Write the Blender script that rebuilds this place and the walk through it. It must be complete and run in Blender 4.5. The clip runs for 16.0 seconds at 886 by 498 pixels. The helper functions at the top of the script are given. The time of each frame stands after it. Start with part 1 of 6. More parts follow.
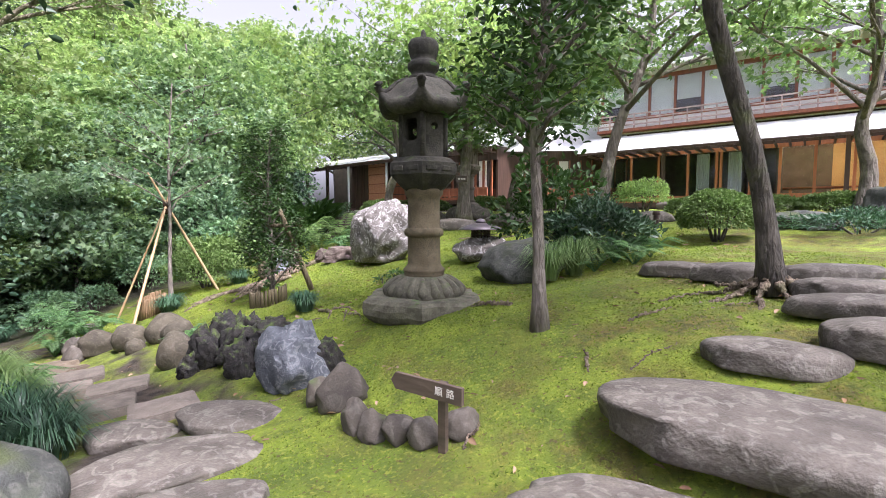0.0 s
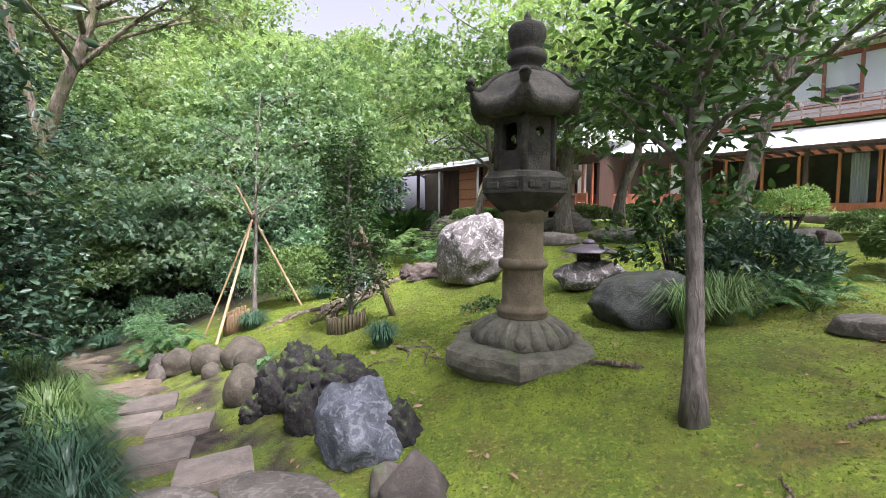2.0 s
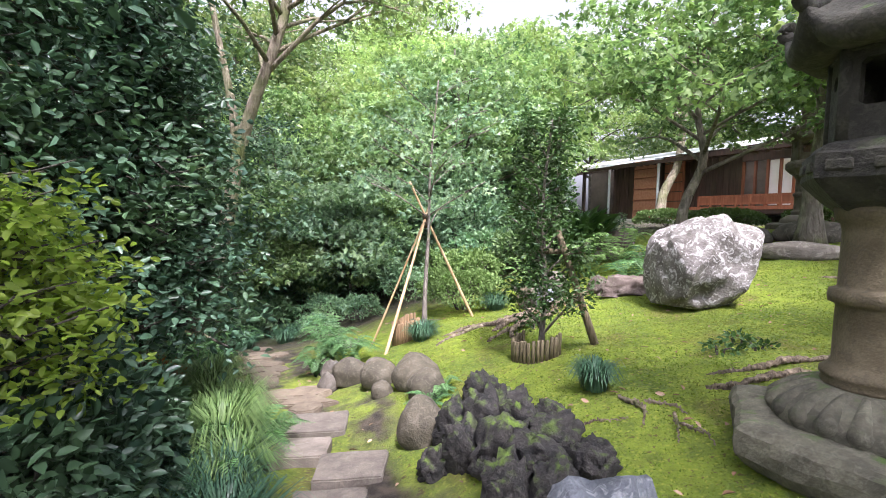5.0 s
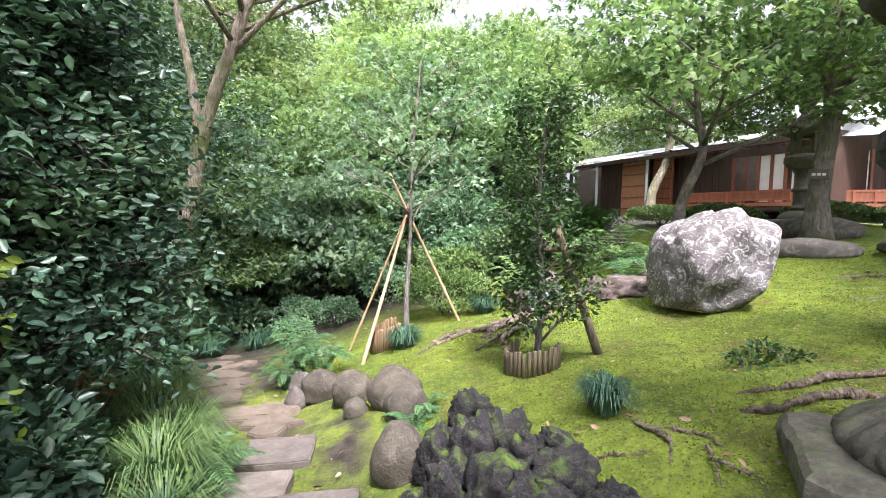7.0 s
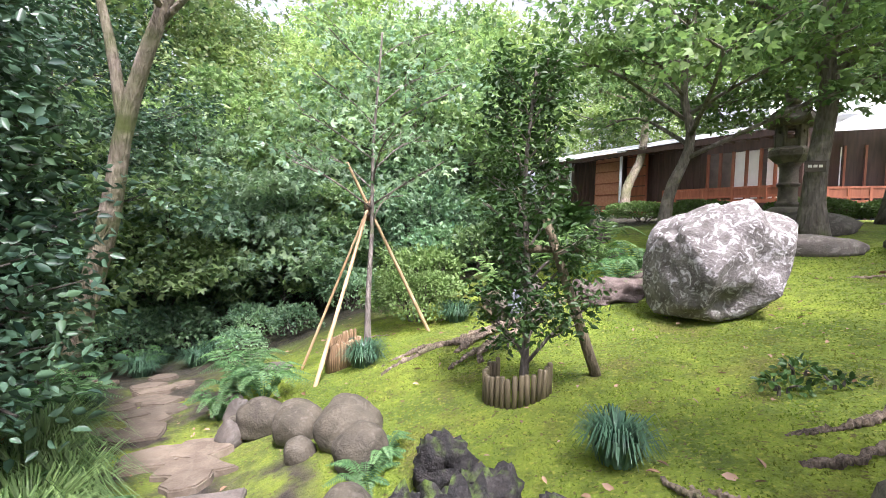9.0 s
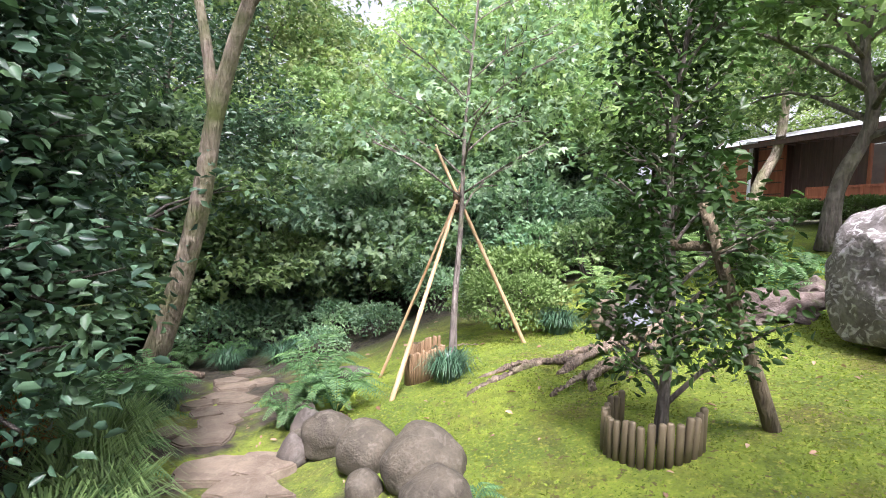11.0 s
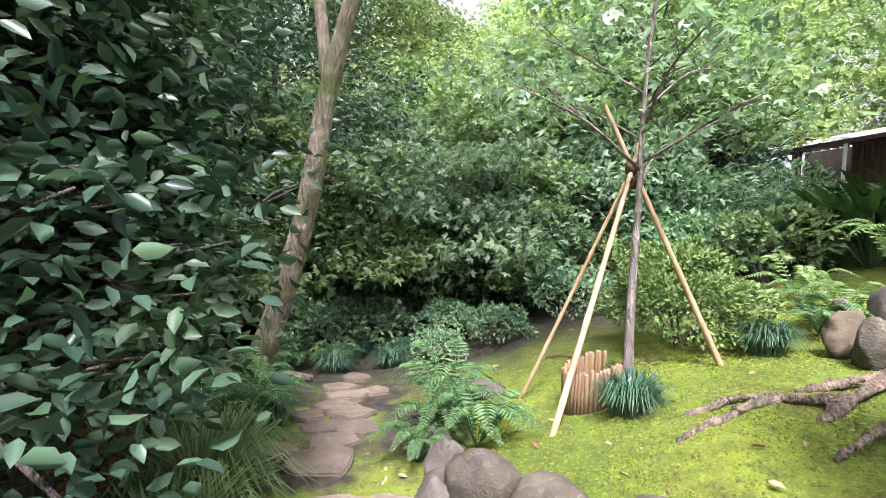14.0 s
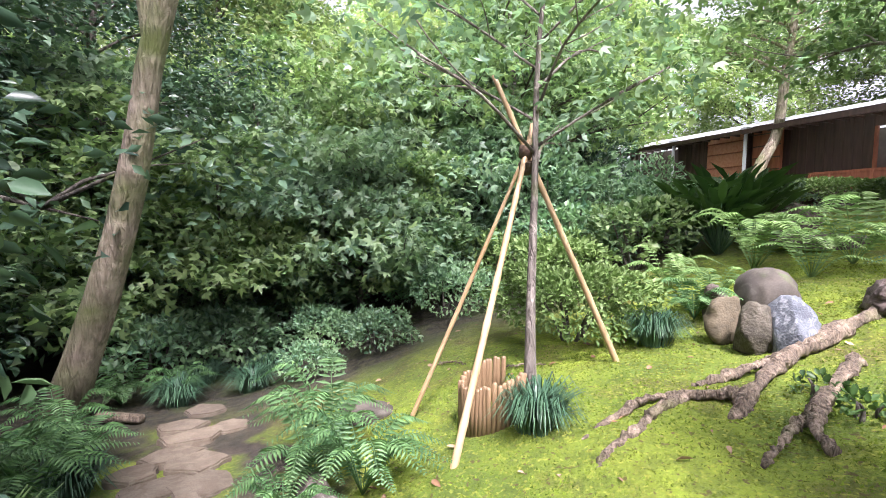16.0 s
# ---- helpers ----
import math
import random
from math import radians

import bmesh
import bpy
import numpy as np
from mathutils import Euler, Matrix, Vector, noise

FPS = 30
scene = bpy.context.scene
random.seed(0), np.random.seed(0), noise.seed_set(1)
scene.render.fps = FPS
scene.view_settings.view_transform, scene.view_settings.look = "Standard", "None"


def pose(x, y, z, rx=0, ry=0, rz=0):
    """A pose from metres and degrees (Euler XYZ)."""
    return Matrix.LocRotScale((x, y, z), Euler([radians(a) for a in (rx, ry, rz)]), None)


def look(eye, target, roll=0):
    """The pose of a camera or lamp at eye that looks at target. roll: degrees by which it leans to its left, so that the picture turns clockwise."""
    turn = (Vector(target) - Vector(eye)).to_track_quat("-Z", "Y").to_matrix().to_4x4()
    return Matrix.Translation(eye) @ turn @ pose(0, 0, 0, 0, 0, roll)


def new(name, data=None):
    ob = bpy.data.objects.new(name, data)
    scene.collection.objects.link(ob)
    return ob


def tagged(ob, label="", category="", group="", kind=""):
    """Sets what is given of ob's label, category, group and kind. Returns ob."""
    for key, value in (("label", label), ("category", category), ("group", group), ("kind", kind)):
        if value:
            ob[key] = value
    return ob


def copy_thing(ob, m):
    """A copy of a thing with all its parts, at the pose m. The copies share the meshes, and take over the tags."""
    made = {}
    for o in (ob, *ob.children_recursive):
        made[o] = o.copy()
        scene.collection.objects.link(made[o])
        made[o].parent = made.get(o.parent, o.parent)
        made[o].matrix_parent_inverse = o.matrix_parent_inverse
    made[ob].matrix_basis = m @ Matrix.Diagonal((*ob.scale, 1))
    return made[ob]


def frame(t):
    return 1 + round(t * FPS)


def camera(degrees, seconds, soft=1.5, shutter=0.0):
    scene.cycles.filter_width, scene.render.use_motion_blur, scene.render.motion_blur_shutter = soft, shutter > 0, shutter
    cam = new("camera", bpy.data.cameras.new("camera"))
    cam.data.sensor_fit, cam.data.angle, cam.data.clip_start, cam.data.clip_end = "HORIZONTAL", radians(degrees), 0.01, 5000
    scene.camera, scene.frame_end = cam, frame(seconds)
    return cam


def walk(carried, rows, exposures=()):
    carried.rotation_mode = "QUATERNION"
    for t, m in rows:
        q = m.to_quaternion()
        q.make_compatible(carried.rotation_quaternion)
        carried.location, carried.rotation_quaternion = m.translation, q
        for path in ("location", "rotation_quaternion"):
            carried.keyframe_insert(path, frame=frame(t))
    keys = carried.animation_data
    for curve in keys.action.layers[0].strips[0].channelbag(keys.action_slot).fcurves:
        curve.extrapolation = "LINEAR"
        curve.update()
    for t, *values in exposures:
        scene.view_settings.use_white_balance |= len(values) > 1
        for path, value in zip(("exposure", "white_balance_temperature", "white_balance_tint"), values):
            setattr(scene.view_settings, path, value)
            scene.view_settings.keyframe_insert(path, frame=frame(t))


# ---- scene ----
cam = camera(86.7, 16.0, 0.6)
METRES, EYE, TILT, LEAN, TURN = 7.0, 1.4, -4.0, 0.0, 0.0
ROWS = [
    (0.0, 0.0, 0.0, 0.0, 0.0, 0.0, 0.0),
    (0.5, 0.0151, 0.0375, 0.0219, 0.42, -0.04, 0.07),
    (1.0, 0.0121, 0.0748, 0.0239, 1.58, -0.03, -0.18),
    (1.5, -0.0001, 0.1206, 0.0394, 4.98, 0.16, -0.58),
    (2.0, -0.018, 0.1411, 0.0432, 10.9, 0.12, -1.19),
    (2.5, -0.0412, 0.1705, 0.0478, 17.07, 0.16, -1.79),
    (3.0, -0.057, 0.1898, 0.0489, 22.83, 0.06, -2.29),
    (3.5, -0.0713, 0.2065, 0.045, 26.8, -0.19, -2.75),
    (4.0, -0.1025, 0.2365, 0.0457, 28.62, -0.22, -2.94),
    (6.5, -0.1885, 0.35, 0.0492, 29.05, -0.28, -3.16),
    (7.0, -0.1974, 0.3742, 0.0469, 27.12, -0.29, -2.98),
    (7.5, -0.2191, 0.403, 0.0477, 24.97, -0.22, -2.76),
    (8.0, -0.2314, 0.4286, 0.0486, 23.24, -0.13, -2.53),
    (10.5, -0.2862, 0.581, 0.0414, 29.44, -0.45, -3.37),
    (11.0, -0.3081, 0.5977, 0.0388, 34.83, -0.59, -3.96),
    (11.5, -0.3322, 0.6027, 0.0345, 40.35, -0.96, -4.44),
    (12.0, -0.3606, 0.6193, 0.0195, 44.48, -1.22, -4.71),
    (12.5, -0.3915, 0.6349, 0.0167, 46.79, -1.3, -4.94),
    (13.0, -0.4196, 0.6388, 0.013, 47.65, -1.33, -4.96),
    (13.5, -0.4477, 0.6482, 0.0099, 47.18, -1.29, -4.86),
    (14.0, -0.4741, 0.6643, 0.0114, 45.13, -1.11, -4.59),
    (14.5, -0.4919, 0.6762, 0.0113, 42.12, -0.93, -4.26),
    (15.0, -0.5108, 0.688, 0.0084, 39.55, -0.9, -3.96),
    (15.5, -0.5322, 0.7145, 0.0071, 36.29, -0.72, -3.63),
    (16.0, -0.5423, 0.7358, 0.0089, 29.66, -0.35, -3.04),
]
walk(cam, [(t, pose(0, 0, EYE, TILT, LEAN, TURN) @ pose(METRES * x, METRES * y, METRES * z, 90 + pitch, roll, yaw)) for t, x, y, z, yaw, pitch, roll in ROWS],
     exposures=[(0.0, 1.08, 5880, 27), (2.0, 1.0, 5850, 26), (4.0, 1.32, 5850, 25), (8.0, 1.32, 5870, 26), (10.5, 1.28, 5890, 27), (16.0, 1.4, 5920, 29)])

# ---- light ----
SUN_AZ, SUN_EL = 136.0, 60.0
world = bpy.data.worlds.new("sky")
scene.world = world
world.use_nodes = True
wn = world.node_tree.nodes
sky = wn.new("ShaderNodeTexSky")
sky.sky_type = "NISHITA"
sky.sun_disc = False
sky.sun_elevation, sky.sun_rotation = radians(SUN_EL), radians(SUN_AZ)
sky.air_density, sky.dust_density, sky.ozone_density = 0.7, 7.0, 0.6
haze = wn.new("ShaderNodeHueSaturation")
haze.inputs["Saturation"].default_value, haze.inputs["Value"].default_value = 0.15, 1.45
world.node_tree.links.new(sky.outputs[0], haze.inputs["Color"])
world.node_tree.links.new(haze.outputs[0], wn["Background"].inputs[0])
wn["Background"].inputs[1].default_value = 0.135
sun = new("sun", bpy.data.lights.new("sun", "SUN"))
sun.data.energy, sun.data.angle, sun.data.color = 4.7, radians(8), (1.0, 0.95, 0.86)
_sd = Vector((math.sin(radians(SUN_AZ)) * math.cos(radians(SUN_EL)), math.cos(radians(SUN_AZ)) * math.cos(radians(SUN_EL)), math.sin(radians(SUN_EL))))
sun.matrix_world = look(_sd * 50, (0, 0, 0))


# ---- small builders ----
def smooth(a, b, v):
    t = np.clip((v - a) / (b - a), 0, 1)
    return t * t * (3 - 2 * t)


RISE_V = [-30, -8, -1, 1.5, 1.9, 2.4, 2.8, 3.5, 4.2, 6.3, 8, 12, 16]
RISE_Z = [-2.2, -0.7, -0.05, 0, 0.05, 0.2, 0.34, 0.57, 0.72, 0.95, 1.03, 1.5, 1.6]


def ground_z(x, y):
    """Height of the garden: a path that falls away, with a mossy bank on its right."""
    u, v = -0.78 * x + 0.62 * y, 0.62 * x + 0.78 * y
    return -0.088 * np.clip(u, -1, 15) * (1 - smooth(4, 10, v)) + np.interp(v, RISE_V, RISE_Z)


def gz(x, y):
    return float(ground_z(np.float64(x), np.float64(y)))


def mesh_np(name, verts, faces, mat=None, shade=False):
    """A mesh from numpy arrays; faces all have the same number of corners."""
    me = bpy.data.meshes.new(name)
    verts, faces = np.asarray(verts, np.float32), np.asarray(faces, np.int32)
    k = faces.shape[1]
    me.vertices.add(len(verts))
    me.vertices.foreach_set("co", verts.ravel())
    me.loops.add(faces.size)
    me.loops.foreach_set("vertex_index", faces.ravel())
    me.polygons.add(len(faces))
    me.polygons.foreach_set("loop_start", np.arange(0, faces.size, k, dtype=np.int32))
    me.polygons.foreach_set("loop_total", np.full(len(faces), k, np.int32))
    if shade:
        me.polygons.foreach_set("use_smooth", np.ones(len(faces), bool))
    me.update(calc_edges=True)
    if mat:
        me.materials.append(mat)
    return me


def from_bm(name, bm, mat=None, shade=False):
    me = bpy.data.meshes.new(name)
    bm.normal_update()
    bm.to_mesh(me)
    bm.free()
    if shade:
        me.polygons.foreach_set("use_smooth", np.ones(len(me.polygons), bool))
    if mat:
        me.materials.append(mat)
    return me


def part(name, data, mat, parent, label="", m=None):
    """Links a bmesh or mesh as one part under a thing or a part."""
    me = data if isinstance(data, bpy.types.Mesh) else from_bm(name, data)
    if mat and not me.materials:
        me.materials.append(mat)
    ob = new(name, me)
    ob.parent = parent
    if m is not None:
        ob.matrix_basis = m
    return tagged(ob, label)


def thing(name, m, label, category, group="", kind=""):
    ob = new(name)
    ob.empty_display_size = 0.1
    ob.matrix_basis = m
    return tagged(ob, label, category, group, kind)


def single(name, me, m, label, category, group="", kind=""):
    ob = new(name, me)
    ob.matrix_basis = m
    return tagged(ob, label, category, group, kind)


def box_bm(lo, hi, bevel=0.0):
    bm = bmesh.new()
    bmesh.ops.create_cube(bm, size=1)
    for v in bm.verts:
        v.co = Vector([lo[i] + (v.co[i] + 0.5) * (hi[i] - lo[i]) for i in range(3)])
    if bevel:
        bmesh.ops.bevel(bm, geom=bm.edges[:], offset=bevel, segments=2, affect="EDGES", profile=0.6)
    return bm


def box(name, parent, mat, lo, hi, bevel=0.0, label=""):
    return part(name, box_bm(lo, hi, bevel), mat, parent, label)


def tube(points, radii, sides=8, twist=0.0, lump=0.0, seed=0):
    """Verts and quads of a tapered tube along points."""
    P = np.asarray(points, float)
    n = len(P)
    T = np.gradient(P, axis=0)
    T /= np.linalg.norm(T, axis=1)[:, None] + 1e-9
    ref = np.array([0.31, 0.95, 0.05]) if abs(T[0][2]) > 0.6 else np.array([0, 0, 1.0])
    A = np.cross(T, ref)
    A /= np.linalg.norm(A, axis=1)[:, None] + 1e-9
    B = np.cross(T, A)
    ang = np.linspace(0, 2 * np.pi, sides, endpoint=False)
    rng = np.random.RandomState(seed)
    R = np.asarray(radii, float)[:, None] * (1 + lump * rng.uniform(-1, 1, (n, sides)))
    V = P[:, None] + R[..., None] * (np.cos(ang)[None, :, None] * A[:, None] + np.sin(ang)[None, :, None] * B[:, None])
    F = []
    for i in range(n - 1):
        for j in range(sides):
            k = (j + 1) % sides
            F.append((i * sides + j, (i + 1) * sides + j, (i + 1) * sides + k, i * sides + k))
    V = V.reshape(-1, 3)
    c = len(V)
    V = np.vstack([V, P[:1], P[-1:]])
    for j in range(0, sides, 2):
        k, l = (j + 1) % sides, (j + 2) % sides
        F.append((c, j, k, l))
        o = (n - 1) * sides
        F.append((c + 1, o + l, o + k, o + j))
    return V, np.array(F)


def join(parts):
    vs, fs, o = [], [], 0
    for v, f in parts:
        vs.append(v)
        fs.append(f + o)
        o += len(v)
    return np.vstack(vs), np.vstack(fs)


def curve_pts(ctrl, n=14, wob=0.0, seed=0):
    """A smooth line through control points (Catmull-Rom)."""
    C = np.asarray(ctrl, float)
    C = np.vstack([2 * C[0] - C[1], C, 2 * C[-1] - C[-2]])
    out = []
    segs = len(C) - 3
    for q in np.linspace(0, segs - 1e-6, n):
        i = int(q)
        t = q - i
        p0, p1, p2, p3 = C[i:i + 4]
        out.append(0.5 * ((2 * p1) + (p2 - p0) * t + (2 * p0 - 5 * p1 + 4 * p2 - p3) * t * t + (3 * p1 - p0 - 3 * p2 + p3) * t ** 3))
    out = np.array(out)
    if wob:
        rng = np.random.RandomState(seed)
        out[1:-1] += rng.normal(0, wob, (n - 2, 3))
    return out


def unit(a):
    return a / (np.linalg.norm(a, axis=-1, keepdims=True) + 1e-9)


def leaf_arrays(P, D, N, L, W, shape="diamond"):
    """Verts and faces of leaves: base points, directions, normals, lengths, widths."""
    D, N = unit(D), unit(N)
    S = unit(np.cross(D, N))
    N = np.cross(S, D)
    L, W = np.broadcast_to(L, len(P))[:, None], np.broadcast_to(W, len(P))[:, None]
    n = len(P)
    i = np.arange(n)[:, None]
    if shape == "diamond":
        V = np.stack([P, P + D * L * 0.45 + S * W * 0.5 + N * L * 0.08, P + D * L - N * L * 0.12, P + D * L * 0.45 - S * W * 0.5 + N * L * 0.08], 1)
        F = np.hstack([i * 4, i * 4 + 2, i * 4 + 1, i * 4, i * 4 + 3, i * 4 + 2]).reshape(-1, 3)
    elif shape == "broad":
        a, b = 0.3, 0.68
        V = np.stack([P, P + D * L * a + S * W * 0.46 + N * W * 0.16, P + D * L * b + S * W * 0.42 + N * W * 0.12, P + D * L - N * L * 0.14,
                      P + D * L * b - S * W * 0.42 + N * W * 0.12, P + D * L * a - S * W * 0.46 + N * W * 0.16], 1)
        F = np.hstack([i * 6, i * 6 + 3, i * 6 + 2, i * 6 + 1, i * 6, i * 6 + 5, i * 6 + 4, i * 6 + 3]).reshape(-1, 4)
    else:  # three-lobed spray
        vs = []
        for ang, ln in ((0, 1.0), (0.85, 0.8), (-0.85, 0.8)):
            d = D * math.cos(ang) + S * math.sin(ang)
            s = np.cross(d, N)
            vs += [P, P + d * L * ln * 0.4 + s * W * 0.17, P + d * L * ln - N * L * 0.12, P + d * L * ln * 0.4 - s * W * 0.17]
        V = np.stack(vs, 1)
        F = np.hstack([np.hstack([i * 12 + 4 * q, i * 12 + 4 * q + 3, i * 12 + 4 * q + 2, i * 12 + 4 * q + 1]) for q in range(3)]).reshape(-1, 4)
    return V.reshape(-1, 3), F


def pad_leaves(rng, centers, per, rx, rz, L, W, up=0.8, shape="diamond", droop=0.2):
    """Leaves in flattened clumps round the centres."""
    C = np.repeat(np.asarray(centers), per, axis=0)
    n = len(C)
    off = rng.normal(0, 1, (n, 3))
    off *= np.minimum(1, 1.9 / np.linalg.norm(off, axis=1))[:, None]
    k = np.repeat(rng.uniform(0.65, 1.25, len(centers)), per)[:, None]
    off = off * np.array([rx, rx, rz]) * k
    off[:, 2] -= droop * (off[:, 0] ** 2 + off[:, 1] ** 2) / max(rx, 0.01) * 0.4
    D = rng.normal(0, 1, (n, 3)) + 0.7 * unit(off)
    D[:, 2] = D[:, 2] * 0.45 - droop
    N = rng.normal(0, 1 - up * 0.65, (n, 3)) + np.array([0, 0, up * 1.3])
    s = rng.uniform(0.7, 1.25, n)
    return leaf_arrays(C + off, D, N, L * s, W * s, shape)


def rock_mesh(name, size, seed, mat, rough=0.25, freq=1.3, blocky=0.0, detail=4, fine=0.04, sink=0.12, shade=True, flat=1.0):
    """A stone resting on z = 0: a displaced ball, flattened below; blocky pushes it to facets."""
    bm = bmesh.new()
    bmesh.ops.create_icosphere(bm, subdivisions=detail, radius=1)
    o = Vector((seed * 7.13, seed * 3.71, seed * 1.97))
    rng = random.Random(seed)
    planes = [(Vector((rng.gauss(0, 1), rng.gauss(0, 1), rng.gauss(0, 0.8))).normalized(), rng.uniform(0.62, 0.9)) for _ in range(11)]
    for v in bm.verts:
        d = v.co.normalized()
        r = 1 + rough * noise.noise(d * freq + o) + rough * 0.5 * noise.noise(d * freq * 2.3 + o)
        p = d * r
        if blocky:
            for n, c in planes:
                q = p.dot(n) - c
                if q > 0:
                    p -= n * q * blocky
        f = fine * (noise.noise(d * 6 + o) + 0.6 * noise.noise(d * 13 + o))
        p *= 1 + f
        if flat != 1.0:
            p.z = math.copysign(abs(p.z) ** flat, p.z)
        v.co = Vector((p.x * size[0] / 2, p.y * size[1] / 2, p.z * size[2] * 0.62))
    lo = -size[2] * 0.36
    for v in bm.verts:
        if v.co.z < lo:
            v.co.z = lo + (v.co.z - lo) * 0.12
    low = min(v.co.z for v in bm.verts)
    bmesh.ops.translate(bm, verts=bm.verts[:], vec=(0, 0, -low - sink * size[2]))
    return from_bm(name, bm, mat, shade)


def rock(name, x, y, size, seed, mat, label, rz=0, category="rock", group="", dz=0.0, tilt=(0, 0), **kw):
    return single(name, rock_mesh(name, size, seed, mat, **kw), pose(x, y, gz(x, y) + dz, tilt[0], tilt[1], rz), label, category, group)


# ---- materials ----
def mix_rgb(nt, fac, a, b, kind="MIX"):
    m = nt.nodes.new("ShaderNodeMix")
    m.data_type, m.blend_type = "RGBA", kind
    for sock, val in ((m.inputs[0], fac), (m.inputs[6], a), (m.inputs[7], b)):
        if isinstance(val, (int, float)):
            sock.default_value = val
        elif isinstance(val, tuple):
            sock.default_value = (*val, 1)
        else:
            nt.links.new(val, sock)
    return m.outputs[2]


def noise_fac(nt, scale, lo, hi, detail=6, vec=None, kind="noise", distort=0.0):
    if kind == "noise":
        n = nt.nodes.new("ShaderNodeTexNoise")
        n.inputs["Detail"].default_value = detail
        n.inputs["Distortion"].default_value = distort
    else:
        n = nt.nodes.new("ShaderNodeTexVoronoi")
        if kind == "edge":
            n.feature = "DISTANCE_TO_EDGE"
    n.inputs["Scale"].default_value = scale
    if vec is not None:
        nt.links.new(vec, n.inputs["Vector"])
    r = nt.nodes.new("ShaderNodeMapRange")
    r.inputs[1].default_value, r.inputs[2].default_value = lo, hi
    nt.links.new(n.outputs[0], r.inputs[0])
    return r.outputs[0]


def base_mat(name):
    m = bpy.data.materials.new(name)
    m.use_nodes = True
    nt = m.node_tree
    b = nt.nodes["Principled BSDF"]
    geo = nt.nodes.new("ShaderNodeNewGeometry")
    return m, nt, b, geo


def bump(nt, b, height, strength, dist=0.02):
    n = nt.nodes.new("ShaderNodeBump")
    n.inputs["Strength"].default_value, n.inputs["Distance"].default_value = strength, dist
    nt.links.new(height, n.inputs["Height"])
    nt.links.new(n.outputs[0], b.inputs["Normal"])


def up_mask(nt, geo, lo, hi):
    s = nt.nodes.new("ShaderNodeSeparateXYZ")
    nt.links.new(geo.outputs["Normal"], s.inputs[0])
    r = nt.nodes.new("ShaderNodeMapRange")
    r.inputs[1].default_value, r.inputs[2].default_value = lo, hi
    nt.links.new(s.outputs[2], r.inputs[0])
    return r.outputs[0]


def times(nt, a, b):
    m = nt.nodes.new("ShaderNodeMath")
    m.operation = "MULTIPLY"
    for i, q in enumerate((a, b)):
        if isinstance(q, (int, float)):
            m.inputs[i].default_value = q
        else:
            nt.links.new(q, m.inputs[i])
    return m.outputs[0]


def stone_mat(name, c1, c2, c3, scale=6.0, rough=0.85, relief=0.6, moss=0.0, moss_col=(0.06, 0.11, 0.015), spots=0.35, grain=70.0, vein=None):
    """Stone: two tones in clouds, pale lichen spots, fine grain, moss on its upper faces."""
    m, nt, b, geo = base_mat(name)
    tc = nt.nodes.new("ShaderNodeTexCoord")
    oi = nt.nodes.new("ShaderNodeObjectInfo")
    add = nt.nodes.new("ShaderNodeVectorMath")
    add.operation = "MULTIPLY_ADD"
    comb = nt.nodes.new("ShaderNodeCombineXYZ")
    for i in range(3):
        nt.links.new(oi.outputs["Random"], comb.inputs[i])
    add.inputs[1].default_value = (17, 29, 41)
    nt.links.new(comb.outputs[0], add.inputs[0])
    nt.links.new(tc.outputs["Object"], add.inputs[2])
    vec = add.outputs[0]
    col = mix_rgb(nt, noise_fac(nt, scale, 0.35, 0.65, 8, vec), c1, c2)
    col = mix_rgb(nt, times(nt, noise_fac(nt, scale * 1.7, 0.52, 0.62, 10, vec, distort=1.6), spots), col, c3)
    fine = noise_fac(nt, grain, 0.3, 0.7, 6, vec)
    col = mix_rgb(nt, times(nt, fine, 0.35), col, tuple(k * 0.45 for k in c1))
    if vein:
        v = noise_fac(nt, scale * 1.6, 0.0, 0.06, 4, vec, "edge")
        col = mix_rgb(nt, times(nt, v, 0.9), vein, col)
    if moss:
        mm = times(nt, up_mask(nt, geo, 0.35, 0.95), noise_fac(nt, scale * 0.9, 0.62 - 0.3 * moss, 0.75 - 0.2 * moss, 8, vec))
        col = mix_rgb(nt, mm, col, moss_col)
    hv = nt.nodes.new("ShaderNodeHueSaturation")
    mr = nt.nodes.new("ShaderNodeMapRange")
    mr.inputs[3].default_value, mr.inputs[4].default_value = 0.8, 1.2
    nt.links.new(oi.outputs["Random"], mr.inputs[0])
    nt.links.new(mr.outputs[0], hv.inputs["Value"])
    nt.links.new(col, hv.inputs["Color"])
    nt.links.new(hv.outputs[0], b.inputs["Base Color"])
    b.inputs["Roughness"].default_value = rough
    h = mix_rgb(nt, 0.45, noise_fac(nt, scale * 3, 0.2, 0.8, 12, vec), fine)
    bump(nt, b, h, relief, 0.012)
    return m


